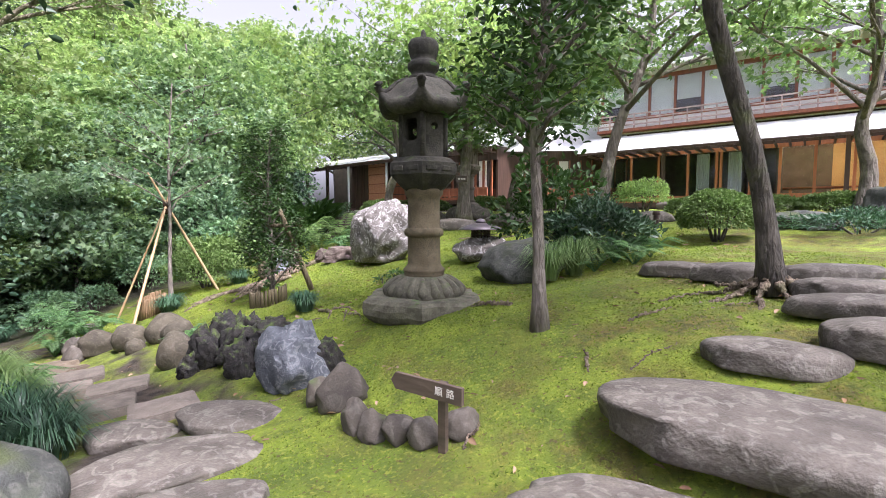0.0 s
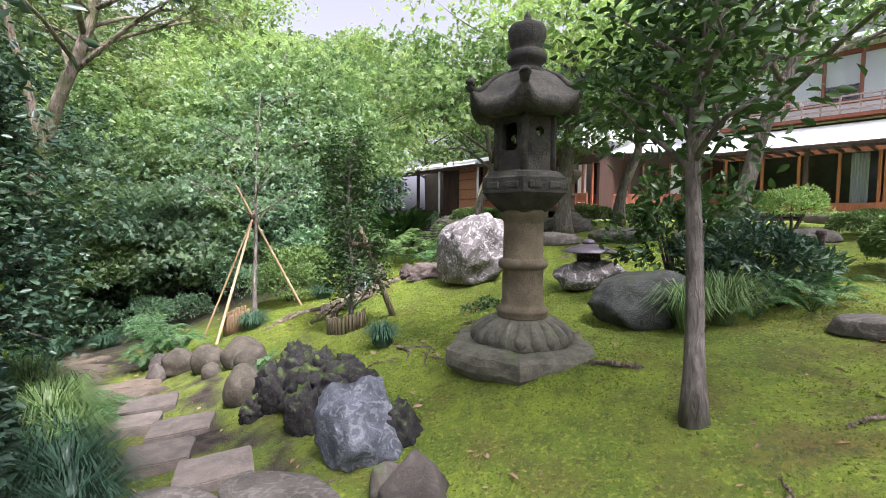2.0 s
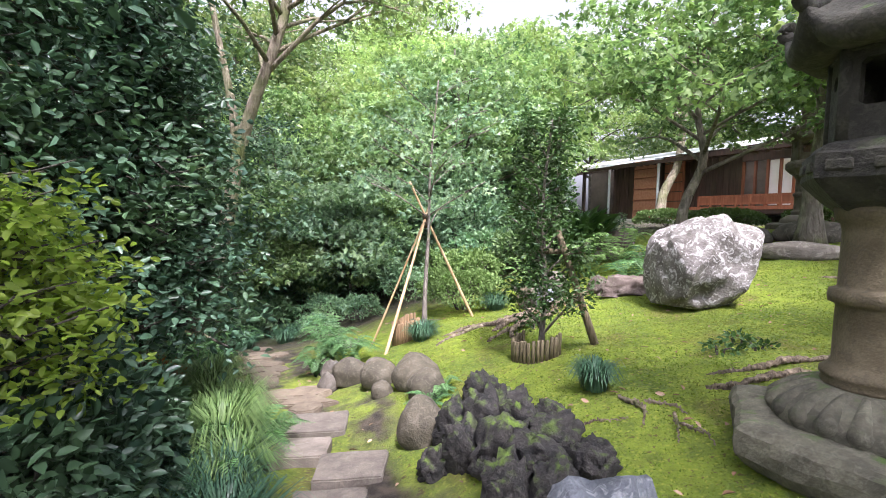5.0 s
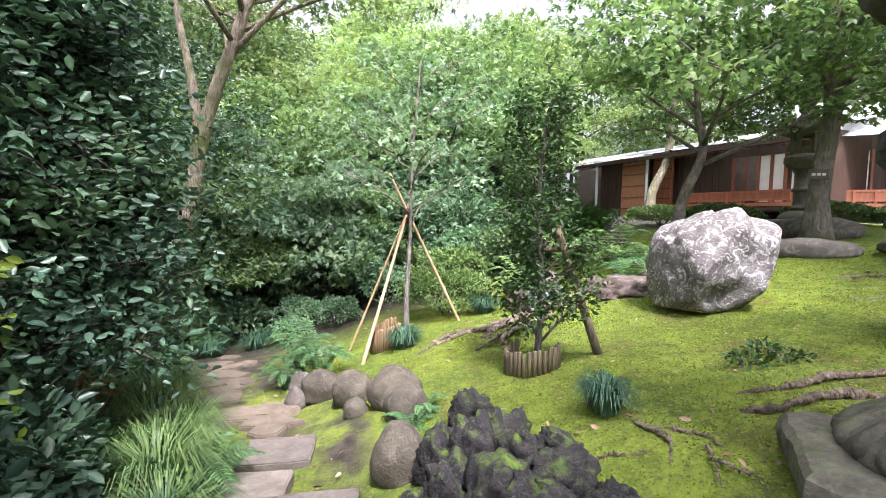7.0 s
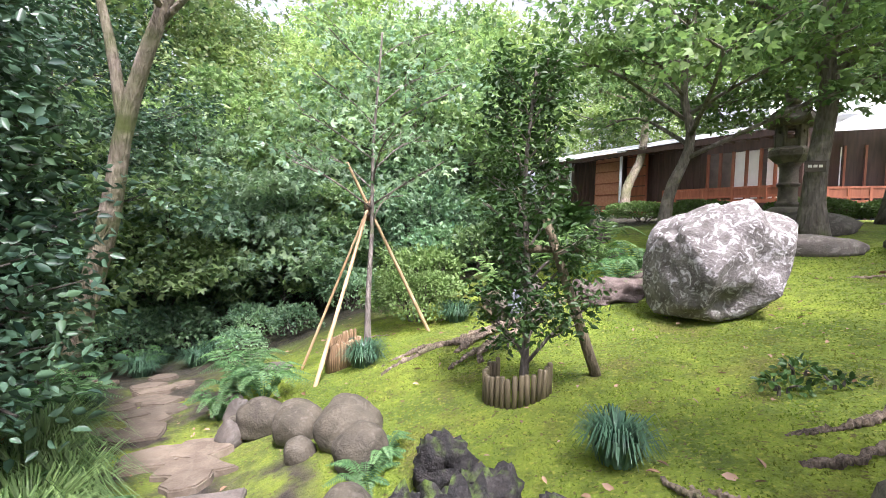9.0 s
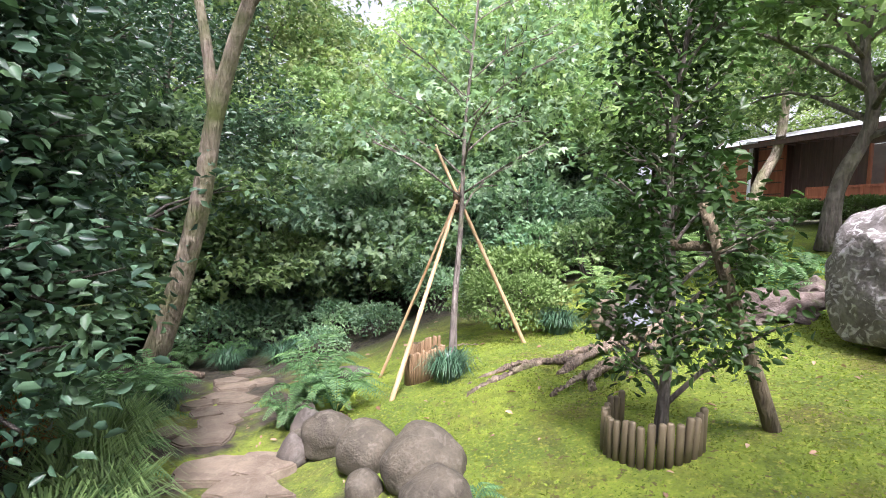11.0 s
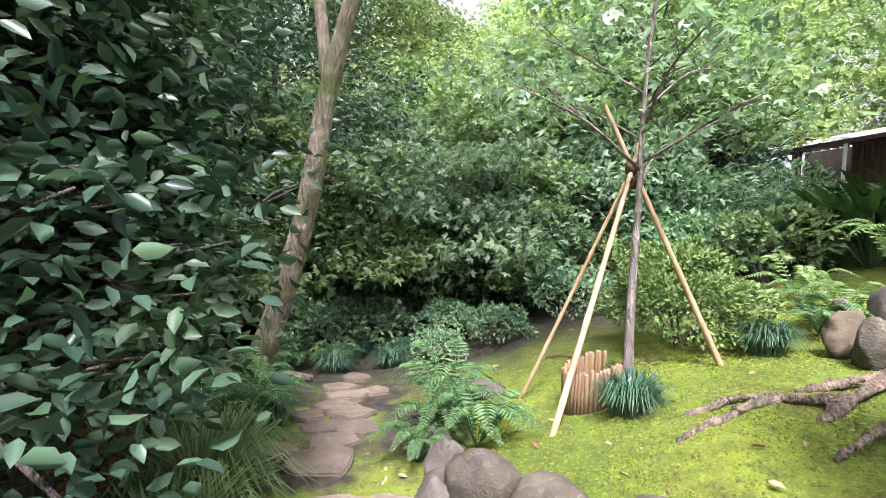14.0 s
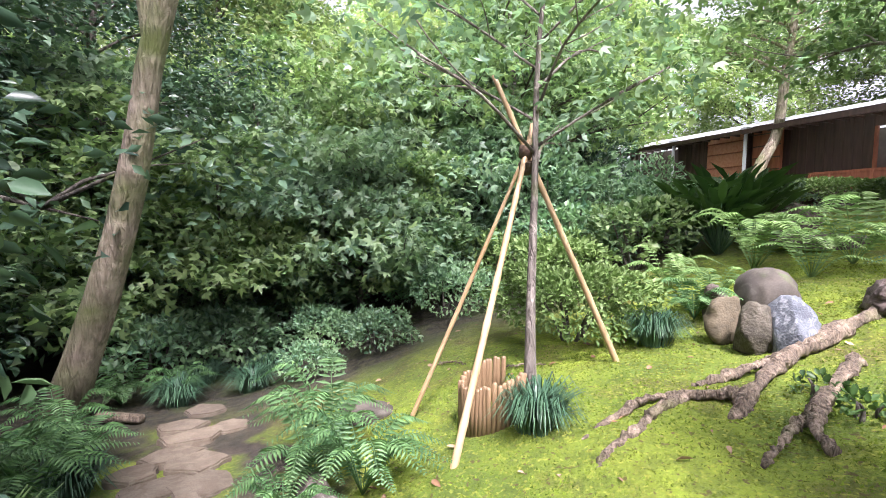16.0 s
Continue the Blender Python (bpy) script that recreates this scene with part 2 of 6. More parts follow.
def leaf_mat(name, c1, c2, c3, gloss=0.45, trans=0.35, patch=1.2):
    """Leaves: every leaf its own tone between c1 and c2, with patches towards c3; light shines through."""
    m, nt, b, geo = base_mat(name)
    tc = nt.nodes.new("ShaderNodeTexCoord")
    col = mix_rgb(nt, geo.outputs["Random Per Island"], c1, c2)
    col = mix_rgb(nt, times(nt, noise_fac(nt, patch, 0.42, 0.7, 3, tc.outputs["Object"]), 0.75), col, c3)
    oi = nt.nodes.new("ShaderNodeObjectInfo")
    hv = nt.nodes.new("ShaderNodeHueSaturation")
    mr = nt.nodes.new("ShaderNodeMapRange")
    mr.inputs[3].default_value, mr.inputs[4].default_value = 0.8, 1.25
    nt.links.new(oi.outputs["Random"], mr.inputs[0])
    nt.links.new(mr.outputs[0], hv.inputs["Value"])
    nt.links.new(col, hv.inputs["Color"])
    col = hv.outputs[0]
    nt.links.new(col, b.inputs["Base Color"])
    b.inputs["Roughness"].default_value = gloss
    b.inputs["Specular IOR Level"].default_value = 0.5 if gloss < 0.3 else 0.28
    t = nt.nodes.new("ShaderNodeBsdfTranslucent")
    bright = mix_rgb(nt, 1.0, col, (1.2, 1.4, 1.0), "MULTIPLY")
    nt.links.new(bright, t.inputs[0])
    mx = nt.nodes.new("ShaderNodeMixShader")
    mx.inputs[0].default_value = trans
    nt.links.new(b.outputs[0], mx.inputs[1])
    nt.links.new(t.outputs[0], mx.inputs[2])
    nt.links.new(mx.outputs[0], nt.nodes["Material Output"].inputs[0])
    return m


def bark_mat(name, c1, c2, moss=0.0, scale=9.0, moss_col=(0.09, 0.12, 0.02)):
    m, nt, b, geo = base_mat(name)
    tc = nt.nodes.new("ShaderNodeTexCoord")
    mp = nt.nodes.new("ShaderNodeMapping")
    mp.inputs["Scale"].default_value = (1, 1, 0.22)
    nt.links.new(tc.outputs["Object"], mp.inputs[0])
    ridge = noise_fac(nt, scale * 3, 0.3, 0.7, 8, mp.outputs[0], distort=0.6)
    col = mix_rgb(nt, ridge, c1, c2)
    col = mix_rgb(nt, times(nt, noise_fac(nt, scale * 0.5, 0.5, 0.65, 6, tc.outputs["Object"]), 0.6), col, tuple(min(1, k * 1.5 + 0.03) for k in c2))
    if moss:
        col = mix_rgb(nt, times(nt, noise_fac(nt, 2.2, 0.62 - moss * 0.25, 0.72, 7, tc.outputs["Object"]), 0.9), col, moss_col)
    nt.links.new(col, b.inputs["Base Color"])
    b.inputs["Roughness"].default_value = 0.9
    bump(nt, b, ridge, 0.9, 0.03)
    return m


def plain_mat(name, c1, c2, scale=8.0, rough=0.6, relief=0.15, stretch=(1, 1, 1), metal=0.0):
    m, nt, b, geo = base_mat(name)
    tc = nt.nodes.new("ShaderNodeTexCoord")
    mp = nt.nodes.new("ShaderNodeMapping")
    mp.inputs["Scale"].default_value = stretch
    nt.links.new(tc.outputs["Object"], mp.inputs[0])
    f = noise_fac(nt, scale, 0.3, 0.7, 8, mp.outputs[0], distort=0.3)
    col = mix_rgb(nt, f, c1, c2)
    oi = nt.nodes.new("ShaderNodeObjectInfo")
    hv = nt.nodes.new("ShaderNodeHueSaturation")
    mr = nt.nodes.new("ShaderNodeMapRange")
    mr.inputs[3].default_value, mr.inputs[4].default_value = 0.85, 1.12
    nt.links.new(oi.outputs["Random"], mr.inputs[0])
    nt.links.new(mr.outputs[0], hv.inputs["Value"])
    nt.links.new(col, hv.inputs["Color"])
    nt.links.new(hv.outputs[0], b.inputs["Base Color"])
    b.inputs["Roughness"].default_value, b.inputs["Metallic"].default_value = rough, metal
    bump(nt, b, f, relief, 0.01)
    return m


STONE_STEP = stone_mat("worn_step_stone", (0.07, 0.061, 0.049), (0.14, 0.123, 0.101), (0.25, 0.23, 0.2), 5, relief=0.75, spots=0.5, grain=55)
STONE_SLAB = stone_mat("cut_slab_stone", (0.115, 0.097, 0.078), (0.19, 0.16, 0.13), (0.27, 0.24, 0.2), 6, relief=0.6, spots=0.25, grain=80)
STONE_FLAG = stone_mat("tan_flagstone", (0.095, 0.073, 0.049), (0.165, 0.131, 0.092), (0.22, 0.187, 0.14), 5, relief=0.6, spots=0.3, grain=80)
STONE_EDGE = stone_mat("edging_stone", (0.05, 0.042, 0.033), (0.10, 0.085, 0.067), (0.17, 0.16, 0.135), 5, relief=0.3, spots=0.3, moss=0.15)
STONE_BALL = stone_mat("round_brown_stone", (0.042, 0.036, 0.023), (0.08, 0.068, 0.045), (0.14, 0.127, 0.096), 7, rough=0.85, relief=0.75, spots=0.4, grain=60)
STONE_LAVA = stone_mat("lava_rock", (0.008, 0.0075, 0.007), (0.032, 0.028, 0.024), (0.11, 0.1, 0.09), 12, relief=1.0, moss=0.42, spots=0.3, moss_col=(0.085, 0.14, 0.012))
STONE_BLUE = stone_mat("blue_grey_rock", (0.07, 0.08, 0.095), (0.17, 0.185, 0.205), (0.36, 0.37, 0.38), 7, relief=0.9, spots=0.6)
STONE_WHITE = stone_mat("pale_veined_rock", (0.1, 0.089, 0.076), (0.225, 0.206, 0.188), (0.56, 0.545, 0.53), 7, relief=1.0, spots=0.75, grain=40)
STONE_DARK = stone_mat("dark_mossy_rock", (0.03, 0.034, 0.03), (0.085, 0.09, 0.078), (0.15, 0.15, 0.13), 6, relief=0.9, moss=0.5, spots=0.4, moss_col=(0.05, 0.065, 0.02))
STONE_RED = stone_mat("reddish_rock", (0.07, 0.05, 0.04), (0.13, 0.10, 0.085), (0.2, 0.17, 0.15), 7, relief=0.9, moss=0.2)
STONE_LANTERN = stone_mat("lantern_stone_dark", (0.028, 0.027, 0.02), (0.065, 0.061, 0.045), (0.12, 0.112, 0.085), 8, relief=0.6, spots=0.3, moss=0.15)
STONE_SHAFT = stone_mat("lantern_stone_shaft", (0.105, 0.083, 0.046), (0.16, 0.13, 0.078), (0.08, 0.068, 0.044), 7, relief=0.4, spots=0.5)
STONE_BASE = stone_mat("lantern_stone_base", (0.07, 0.066, 0.045), (0.145, 0.136, 0.092), (0.21, 0.2, 0.145), 9, relief=0.5, spots=0.3, moss=0.2)
LEAF_MAPLE = leaf_mat("maple_leaf", (0.05, 0.10, 0.042), (0.2, 0.29, 0.12), (0.24, 0.32, 0.11), 0.42, 0.42)
LEAF_MAPLE_COOL = leaf_mat("maple_leaf_cool", (0.05, 0.10, 0.062), (0.19, 0.28, 0.17), (0.22, 0.3, 0.15), 0.4, 0.42)
# brighter yellow-green: the look of sunlit crowns is put into the leaf colour
LEAF_BRIGHT = leaf_mat("sunlit_tone_leaf", (0.12, 0.19, 0.065), (0.28, 0.37, 0.14), (0.34, 0.4, 0.14), 0.45, 0.5)
LEAF_TALL = leaf_mat("tall_tree_leaf", (0.045, 0.085, 0.034), (0.14, 0.205, 0.08), (0.21, 0.23, 0.08), 0.5, 0.38)
LEAF_DARK = leaf_mat("camellia_leaf", (0.018, 0.042, 0.028), (0.062, 0.115, 0.068), (0.08, 0.14, 0.055), 0.34, 0.18)
LEAF_SHRUB = leaf_mat("shrub_leaf", (0.06, 0.125, 0.08), (0.175, 0.28, 0.155), (0.21, 0.3, 0.14), 0.32, 0.42)
LEAF_GLOSSY = leaf_mat("glossy_garden_leaf", (0.022, 0.055, 0.016), (0.055, 0.11, 0.028), (0.08, 0.15, 0.035), 0.4, 0.25)
LEAF_LIME = leaf_mat("lime_shrub_leaf", (0.12, 0.19, 0.028), (0.32, 0.42, 0.06), (0.26, 0.34, 0.05), 0.4, 0.5, 3.0)
LEAF_AZALEA = leaf_mat("azalea_leaf", (0.07, 0.12, 0.032), (0.15, 0.215, 0.07), (0.12, 0.19, 0.055), 0.5, 0.25, 3.0)
LEAF_FERN = leaf_mat("fern_leaf", (0.05, 0.12, 0.05), (0.13, 0.24, 0.09), (0.17, 0.28, 0.11), 0.45, 0.4)
LEAF_FERN_PALE = leaf_mat("pale_fern_leaf", (0.1, 0.18, 0.06), (0.24, 0.36, 0.14), (0.3, 0.4, 0.15), 0.45, 0.4)
LEAF_TURF = leaf_mat("lilyturf_blade", (0.014, 0.042, 0.026), (0.06, 0.125, 0.07), (0.08, 0.15, 0.08), 0.35, 0.2)
LEAF_SEDGE = leaf_mat("sedge_blade", (0.04, 0.09, 0.03), (0.18, 0.28, 0.1), (0.22, 0.29, 0.1), 0.45, 0.3)
LEAF_DRY = leaf_mat("dry_orange_leaf", (0.22, 0.07, 0.02), (0.35, 0.14, 0.04), (0.28, 0.12, 0.03), 0.6, 0.3)
BARK_GREY = bark_mat("grey_bark", (0.09, 0.075, 0.06), (0.2, 0.175, 0.145), 0.2)
BARK_DARK = bark_mat("dark_bark", (0.03, 0.026, 0.02), (0.09, 0.078, 0.06), 0.25)
BARK_MOSSY = bark_mat("mossy_bark", (0.13, 0.105, 0.08), (0.27, 0.23, 0.18), 0.6)
BARK_TAN = bark_mat("tan_bark", (0.13, 0.10, 0.07), (0.32, 0.265, 0.2), 1.0, 9.0)
BARK_ROOT = bark_mat("weathered_root", (0.055, 0.04, 0.027), (0.26, 0.2, 0.14), 0.15, 20)
BAMBOO = plain_mat("yellow_bamboo", (0.3, 0.19, 0.09), (0.46, 0.33, 0.19), 9, 0.45, 0.15, (1, 1, 0.15))
BAMBOO_OLD = plain_mat("weathered_bamboo", (0.07, 0.056, 0.03), (0.17, 0.135, 0.075), 12, 0.6, 0.2, (1, 1, 0.2))
LOG_PROP = bark_mat("prop_log_bark", (0.09, 0.07, 0.04), (0.18, 0.145, 0.085), 0.1)
WOOD_RED = plain_mat("red_brown_timber", (0.18, 0.055, 0.025), (0.28, 0.10, 0.05), 14, 0.5, 0.1, (1, 1, 0.1))
WOOD_DARK = plain_mat("dark_brown_timber", (0.035, 0.02, 0.014), (0.075, 0.042, 0.03), 14, 0.55, 0.12, (1, 1, 0.1))
WOOD_SIGN = plain_mat("sign_timber", (0.05, 0.036, 0.026), (0.11, 0.08, 0.058), 18, 0.65, 0.25, (0.2, 1, 1))
WOOD_ORANGE = plain_mat("orange_timber", (0.38, 0.13, 0.05), (0.5, 0.195, 0.085), 12, 0.45, 0.1, (1, 1, 0.1))
CLAY = plain_mat("terracotta_boards", (0.40, 0.17, 0.09), (0.52, 0.25, 0.15), 10, 0.6, 0.1)
PAPER = plain_mat("paper_screen", (0.76, 0.75, 0.71), (0.86, 0.85, 0.82), 3, 0.8, 0.02)
PLASTER = plain_mat("white_plaster", (0.68, 0.67, 0.64), (0.8, 0.79, 0.77), 4, 0.8, 0.05)
ROOF_PALE = plain_mat("pale_copper_roof", (0.72, 0.74, 0.73), (0.86, 0.87, 0.86), 5, 0.4, 0.08)
ROOF_DARK = plain_mat("dark_roof_edge", (0.05, 0.05, 0.05), (0.10, 0.10, 0.10), 6, 0.5, 0.1)
WOOD_GREY = plain_mat("weathered_grey_timber", (0.3, 0.22, 0.19), (0.46, 0.37, 0.33), 14, 0.7, 0.12, (1, 1, 0.1))
PIPE_WHITE = plain_mat("white_downpipe", (0.66, 0.68, 0.72), (0.78, 0.8, 0.82), 3, 0.4, 0.02)
CURTAIN = plain_mat("white_curtain", (0.6, 0.63, 0.66), (0.75, 0.77, 0.79), 20, 0.9, 0.3, (1, 1, 0.05))
# dark wall colour stands in for the gloom of unlit rooms
ROOM_DARK = plain_mat("unlit_room_tone", (0.10, 0.085, 0.065), (0.16, 0.13, 0.1), 3, 0.9, 0.05)
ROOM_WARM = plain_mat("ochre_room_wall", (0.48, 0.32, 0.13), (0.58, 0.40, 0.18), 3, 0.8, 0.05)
IRON = plain_mat("rusty_dark_iron", (0.035, 0.022, 0.02), (0.085, 0.055, 0.05), 18, 0.6, 0.3, metal=0.5)
IRON_ROOF = plain_mat("grey_mauve_iron_roof", (0.09, 0.075, 0.085), (0.15, 0.125, 0.14), 14, 0.45, 0.15, metal=0.3)
RED_BAND = plain_mat("red_tape", (0.45, 0.03, 0.02), (0.55, 0.05, 0.03), 5, 0.6, 0.02)
ROPE = plain_mat("brown_palm_rope", (0.05, 0.03, 0.018), (0.1, 0.065, 0.04), 60, 0.9, 0.4)
LETTER = plain_mat("faded_white_paint", (0.6, 0.57, 0.5), (0.72, 0.7, 0.62), 20, 0.8, 0.05)


def glass_mat():
    m, nt, b, geo = base_mat("window_glass")
    b.inputs["Base Color"].default_value = (0.9, 0.95, 0.95, 1)
    b.inputs["Roughness"].default_value = 0.02
    b.inputs["Transmission Weight"].default_value = 1.0
    b.inputs["IOR"].default_value = 1.5
    return m


GLASS = glass_mat()


def lamp_glow():
    m, nt, b, geo = base_mat("ceiling_lamp_glow")
    b.inputs["Emission Color"].default_value = (1.0, 0.72, 0.38, 1)
    b.inputs["Emission Strength"].default_value = 40
    return m


LAMP_GLOW = lamp_glow()


def ground_mat():
    """Moss on the bank, bare trodden soil with moss along the path, leaf mould under the trees."""
    m, nt, b, geo = base_mat("moss_and_soil")
    pos = geo.outputs["Position"]

    def dot(vec):
        d = nt.nodes.new("ShaderNodeVectorMath")
        d.operation = "DOT_PRODUCT"
        d.inputs[1].default_value = vec
        nt.links.new(pos, d.inputs[0])
        return d.outputs["Value"]

    def ramp(val, lo, hi):
        r = nt.nodes.new("ShaderNodeMapRange")
        r.interpolation_type = "SMOOTHSTEP"
        r.inputs[1].default_value, r.inputs[2].default_value = lo, hi
        nt.links.new(val, r.inputs[0])
        return r.outputs[0]

    def plus(a, bb):
        q = nt.nodes.new("ShaderNodeMath")
        q.operation = "ADD"
        nt.links.new(a, q.inputs[0])
        nt.links.new(bb, q.inputs[1])
        return q.outputs[0]

    v, u = dot((0.62, 0.78, 0)), dot((-0.78, 0.62, 0))
    green = mix_rgb(nt, noise_fac(nt, 1.1, 0.35, 0.65, 5, pos), (0.15, 0.235, 0.014), (0.3, 0.40, 0.028))
    green = mix_rgb(nt, times(nt, noise_fac(nt, 7, 0.44, 0.7, 8, pos), 0.5), green, (0.04, 0.07, 0.008))
    green = mix_rgb(nt, times(nt, noise_fac(nt, 1.7, 0.54, 0.68, 8, pos), 0.6), green, (0.16, 0.115, 0.028))
    green = mix_rgb(nt, times(nt, noise_fac(nt, 48, 0.52, 0.7, 6, pos), 0.38), green, (0.035, 0.05, 0.008))
    green = mix_rgb(nt, times(nt, noise_fac(nt, 33, 0.54, 0.7, 4, pos), 0.6), green, (0.47, 0.5, 0.06))
    green = mix_rgb(nt, times(nt, noise_fac(nt, 22, 0.62, 0.68, 3, pos), 0.7), green, (0.12, 0.07, 0.028))
    worn = times(nt, ramp(u, 2.7, 0.8), noise_fac(nt, 2.6, 0.44, 0.6, 9, pos))
    green = mix_rgb(nt, times(nt, worn, 0.75), green, mix_rgb(nt, noise_fac(nt, 14, 0.4, 0.6, 8, pos), (0.09, 0.065, 0.028), (0.22, 0.17, 0.035)))
    soil = mix_rgb(nt, noise_fac(nt, 9, 0.35, 0.65, 8, pos), (0.035, 0.026, 0.018), (0.10, 0.078, 0.055))
    path = mix_rgb(nt, noise_fac(nt, 1.6, 0.46, 0.58, 7, pos), soil, mix_rgb(nt, 0.15, green, soil))
    wob = times(nt, noise_fac(nt, 1.3, 0.2, 0.8, 5, pos), 0.8)
    bank = ramp(plus(plus(v, wob), times(nt, ramp(u, 4.2, 2.6), 1.4)), 2.3, 2.75)
    col = mix_rgb(nt, bank, path, green)
    mould = mix_rgb(nt, noise_fac(nt, 12, 0.35, 0.65, 8, pos), (0.025, 0.022, 0.012), (0.07, 0.06, 0.03))
    mould = mix_rgb(nt, times(nt, noise_fac(nt, 1.5, 0.5, 0.62, 5, pos), 0.6), mould, (0.06, 0.09, 0.015))
    left = ramp(plus(v, wob), 1.0, 0.3)
    col = mix_rgb(nt, left, col, mould)
    far = ramp(plus(u, wob), 10.6, 12.2)
    col = mix_rgb(nt, far, col, mould)
    nt.links.new(col, b.inputs["Base Color"])
    b.inputs["Roughness"].default_value = 0.95
    h = mix_rgb(nt, 0.5, noise_fac(nt, 38, 0.3, 0.7, 8, pos), noise_fac(nt, 140, 0.3, 0.7, 3, pos))
    bump(nt, b, h, 1.0, 0.045)
    return m


GROUND = ground_mat()

# ---- ground: one sheet, fine near the walk ----
def axis(lo, hi, step, reach):
    inner = np.arange(lo, hi, step)
    out = step * 1.25 ** np.arange(1, 40)
    out = np.cumsum(out)
    out = out[out < reach]
    return np.concatenate([(lo - out)[::-1], inner, hi + out])


gx, gy = axis(-9.5, 6.0, 0.075, 400), axis(0.0, 13.0, 0.075, 400)
X, Y = np.meshgrid(gx, gy)
Z = ground_z(X, Y)
near = smooth(30, 16, np.hypot(X + 2, Y - 6))
for kx, ky, ph, amp in ((2.1, 1.3, 0.4, 0.018), (-1.7, 2.9, 1.9, 0.014), (5.3, -3.1, 3.0, 0.008), (-4.2, -6.7, 5.1, 0.006), (11, 9, 2.2, 0.004), (-14, 8, 0.7, 0.004), (19, -23, 4.0, 0.003)):
    Z = Z + near * amp * np.sin(kx * X + ky * Y + ph + 0.8 * np.sin(0.9 * X - 1.1 * Y))
w = len(gx)
ii = (np.arange(len(gy) - 1)[:, None] * w + np.arange(w - 1)[None]).ravel()
ground = single("ground", mesh_np("ground", np.stack([X.ravel(), Y.ravel(), Z.ravel()], 1), np.stack([ii, ii + 1, ii + w + 1, ii + w], 1), GROUND, True),
                Matrix(), "bright green moss bank and trodden soil path sloping down between trees", "ground", kind="structure")


# ---- buildings ----
def building_right():
    """Two-storey timber inn: local x along the front, y into the house."""
    h = thing("inn_building", pose(12.94, 16.55, 0, 0, 0, -38), "two-storey timber inn with pale roofs, balcony and lit glazed rooms", "building")
    x0, x1 = -7.5, 10.0
    box("floor_slab", h, WOOD_DARK, (x0, -0.9, 1.75), (x1, 8, 1.95))
    box("veranda_step", h, WOOD_DARK, (x0, -1.0, 1.55), (x1, -0.6, 1.66))
    box("sill_beam", h, WOOD_ORANGE, (x0, -0.08, 1.95), (x1, 0.08, 2.22))
    box("head_beam", h, WOOD_ORANGE, (x0, -0.08, 3.88), (x1, 0.08, 4.02))
    box("lintel_wall", h, WOOD_DARK, (x0, -0.06, 4.02), (x1, 0.06, 4.75))
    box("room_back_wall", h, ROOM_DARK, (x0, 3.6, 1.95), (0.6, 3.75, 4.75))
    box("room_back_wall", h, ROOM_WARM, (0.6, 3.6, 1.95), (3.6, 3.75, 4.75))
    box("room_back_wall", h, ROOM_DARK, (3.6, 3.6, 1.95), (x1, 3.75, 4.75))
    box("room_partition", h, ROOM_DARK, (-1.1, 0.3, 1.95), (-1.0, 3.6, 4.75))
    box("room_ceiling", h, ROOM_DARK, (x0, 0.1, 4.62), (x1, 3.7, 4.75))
    box("side_wall", h, WOOD_DARK, (x0, 0.06, 1.95), (x0 + 0.1, 8, 7.6))
    box("side_wall", h, WOOD_DARK, (x1 - 0.1, 0.06, 1.95), (x1, 8, 7.6))
    xs = [-7.4, -6.2, -5.1, -4.0, -3.0, -2.85, -1.9, -1.0, 0.0, 1.05, 2.1, 3.1, 3.3, 4.3, 5.4, 6.5, 7.6, 8.8]
    frames = {}
    for x in xs:
        frames[x] = box("door_frame", h, WOOD_ORANGE, (x, -0.05, 2.22), (x + 0.09, 0.05, 3.88))
    for a, b in zip(xs[:-1], xs[1:]):
        if b - a > 0.5:
            p = box("glass_pane", frames[a], GLASS, (a + 0.09, -0.01, 2.22), (b, 0.005, 3.88))
            p.visible_shadow = False
    for x in (-3.7, -2.6, 1.9, 3.4, 3.0):
        bm = bmesh.new()
        n = 13
        vs = [[bm.verts.new((x + 0.5 * i / n, 0.25 + 0.04 * (i % 2), z)) for i in range(n)] for z in (2.23, 3.86)]
        for i in range(n - 1):
            bm.faces.new((vs[0][i], vs[0][i + 1], vs[1][i + 1], vs[1][i]))
        part("curtain", bm, CURTAIN, h)
    for x in (-4.75, 0.8, 6.3):
        box("veranda_post", h, WOOD_DARK, (x, -0.9, 1.5), (x + 0.13, -0.77, 4.15))
    # low table seen through the panes
    box("low_table_top", h, WOOD_ORANGE, (-0.9, 1.0, 2.42), (1.6, 1.7, 2.48), 0.01)
    for x in (-0.7, 1.35):
        box("low_table_leg", h, WOOD_ORANGE, (x, 1.1, 1.95), (x + 0.09, 1.6, 2.42))
    # eaves and the lower roof
    bm = bmesh.new()
    a = [bm.verts.new(q) for q in ((x0 - 0.5, -1.7, 4.02), (x1, -1.7, 4.02), (x1, -0.35, 4.78), (x0 - 0.5, -0.35, 4.78))]
    bm.faces.new(a)
    bmesh.ops.solidify(bm, geom=bm.faces[:], thickness=0.14)
    eave = part("lower_roof", bm, ROOF_PALE, h, "pale smooth sheet-metal eave roof")
    for i in range(44):
        x = x0 + 0.4 * i
        box("rafter", eave, WOOD_DARK, (x, -1.62, 3.86), (x + 0.06, -0.1, 3.94))
    box("eave_board", h, WOOD_DARK, (x0 - 0.4, -1.66, 3.94), (x1, -1.55, 4.02))
    for x in (-0.6, 1.4, 4.3):
        box("ceiling_lamp", h, LAMP_GLOW, (x, 1.6, 4.52), (x + 0.4, 2.0, 4.62))
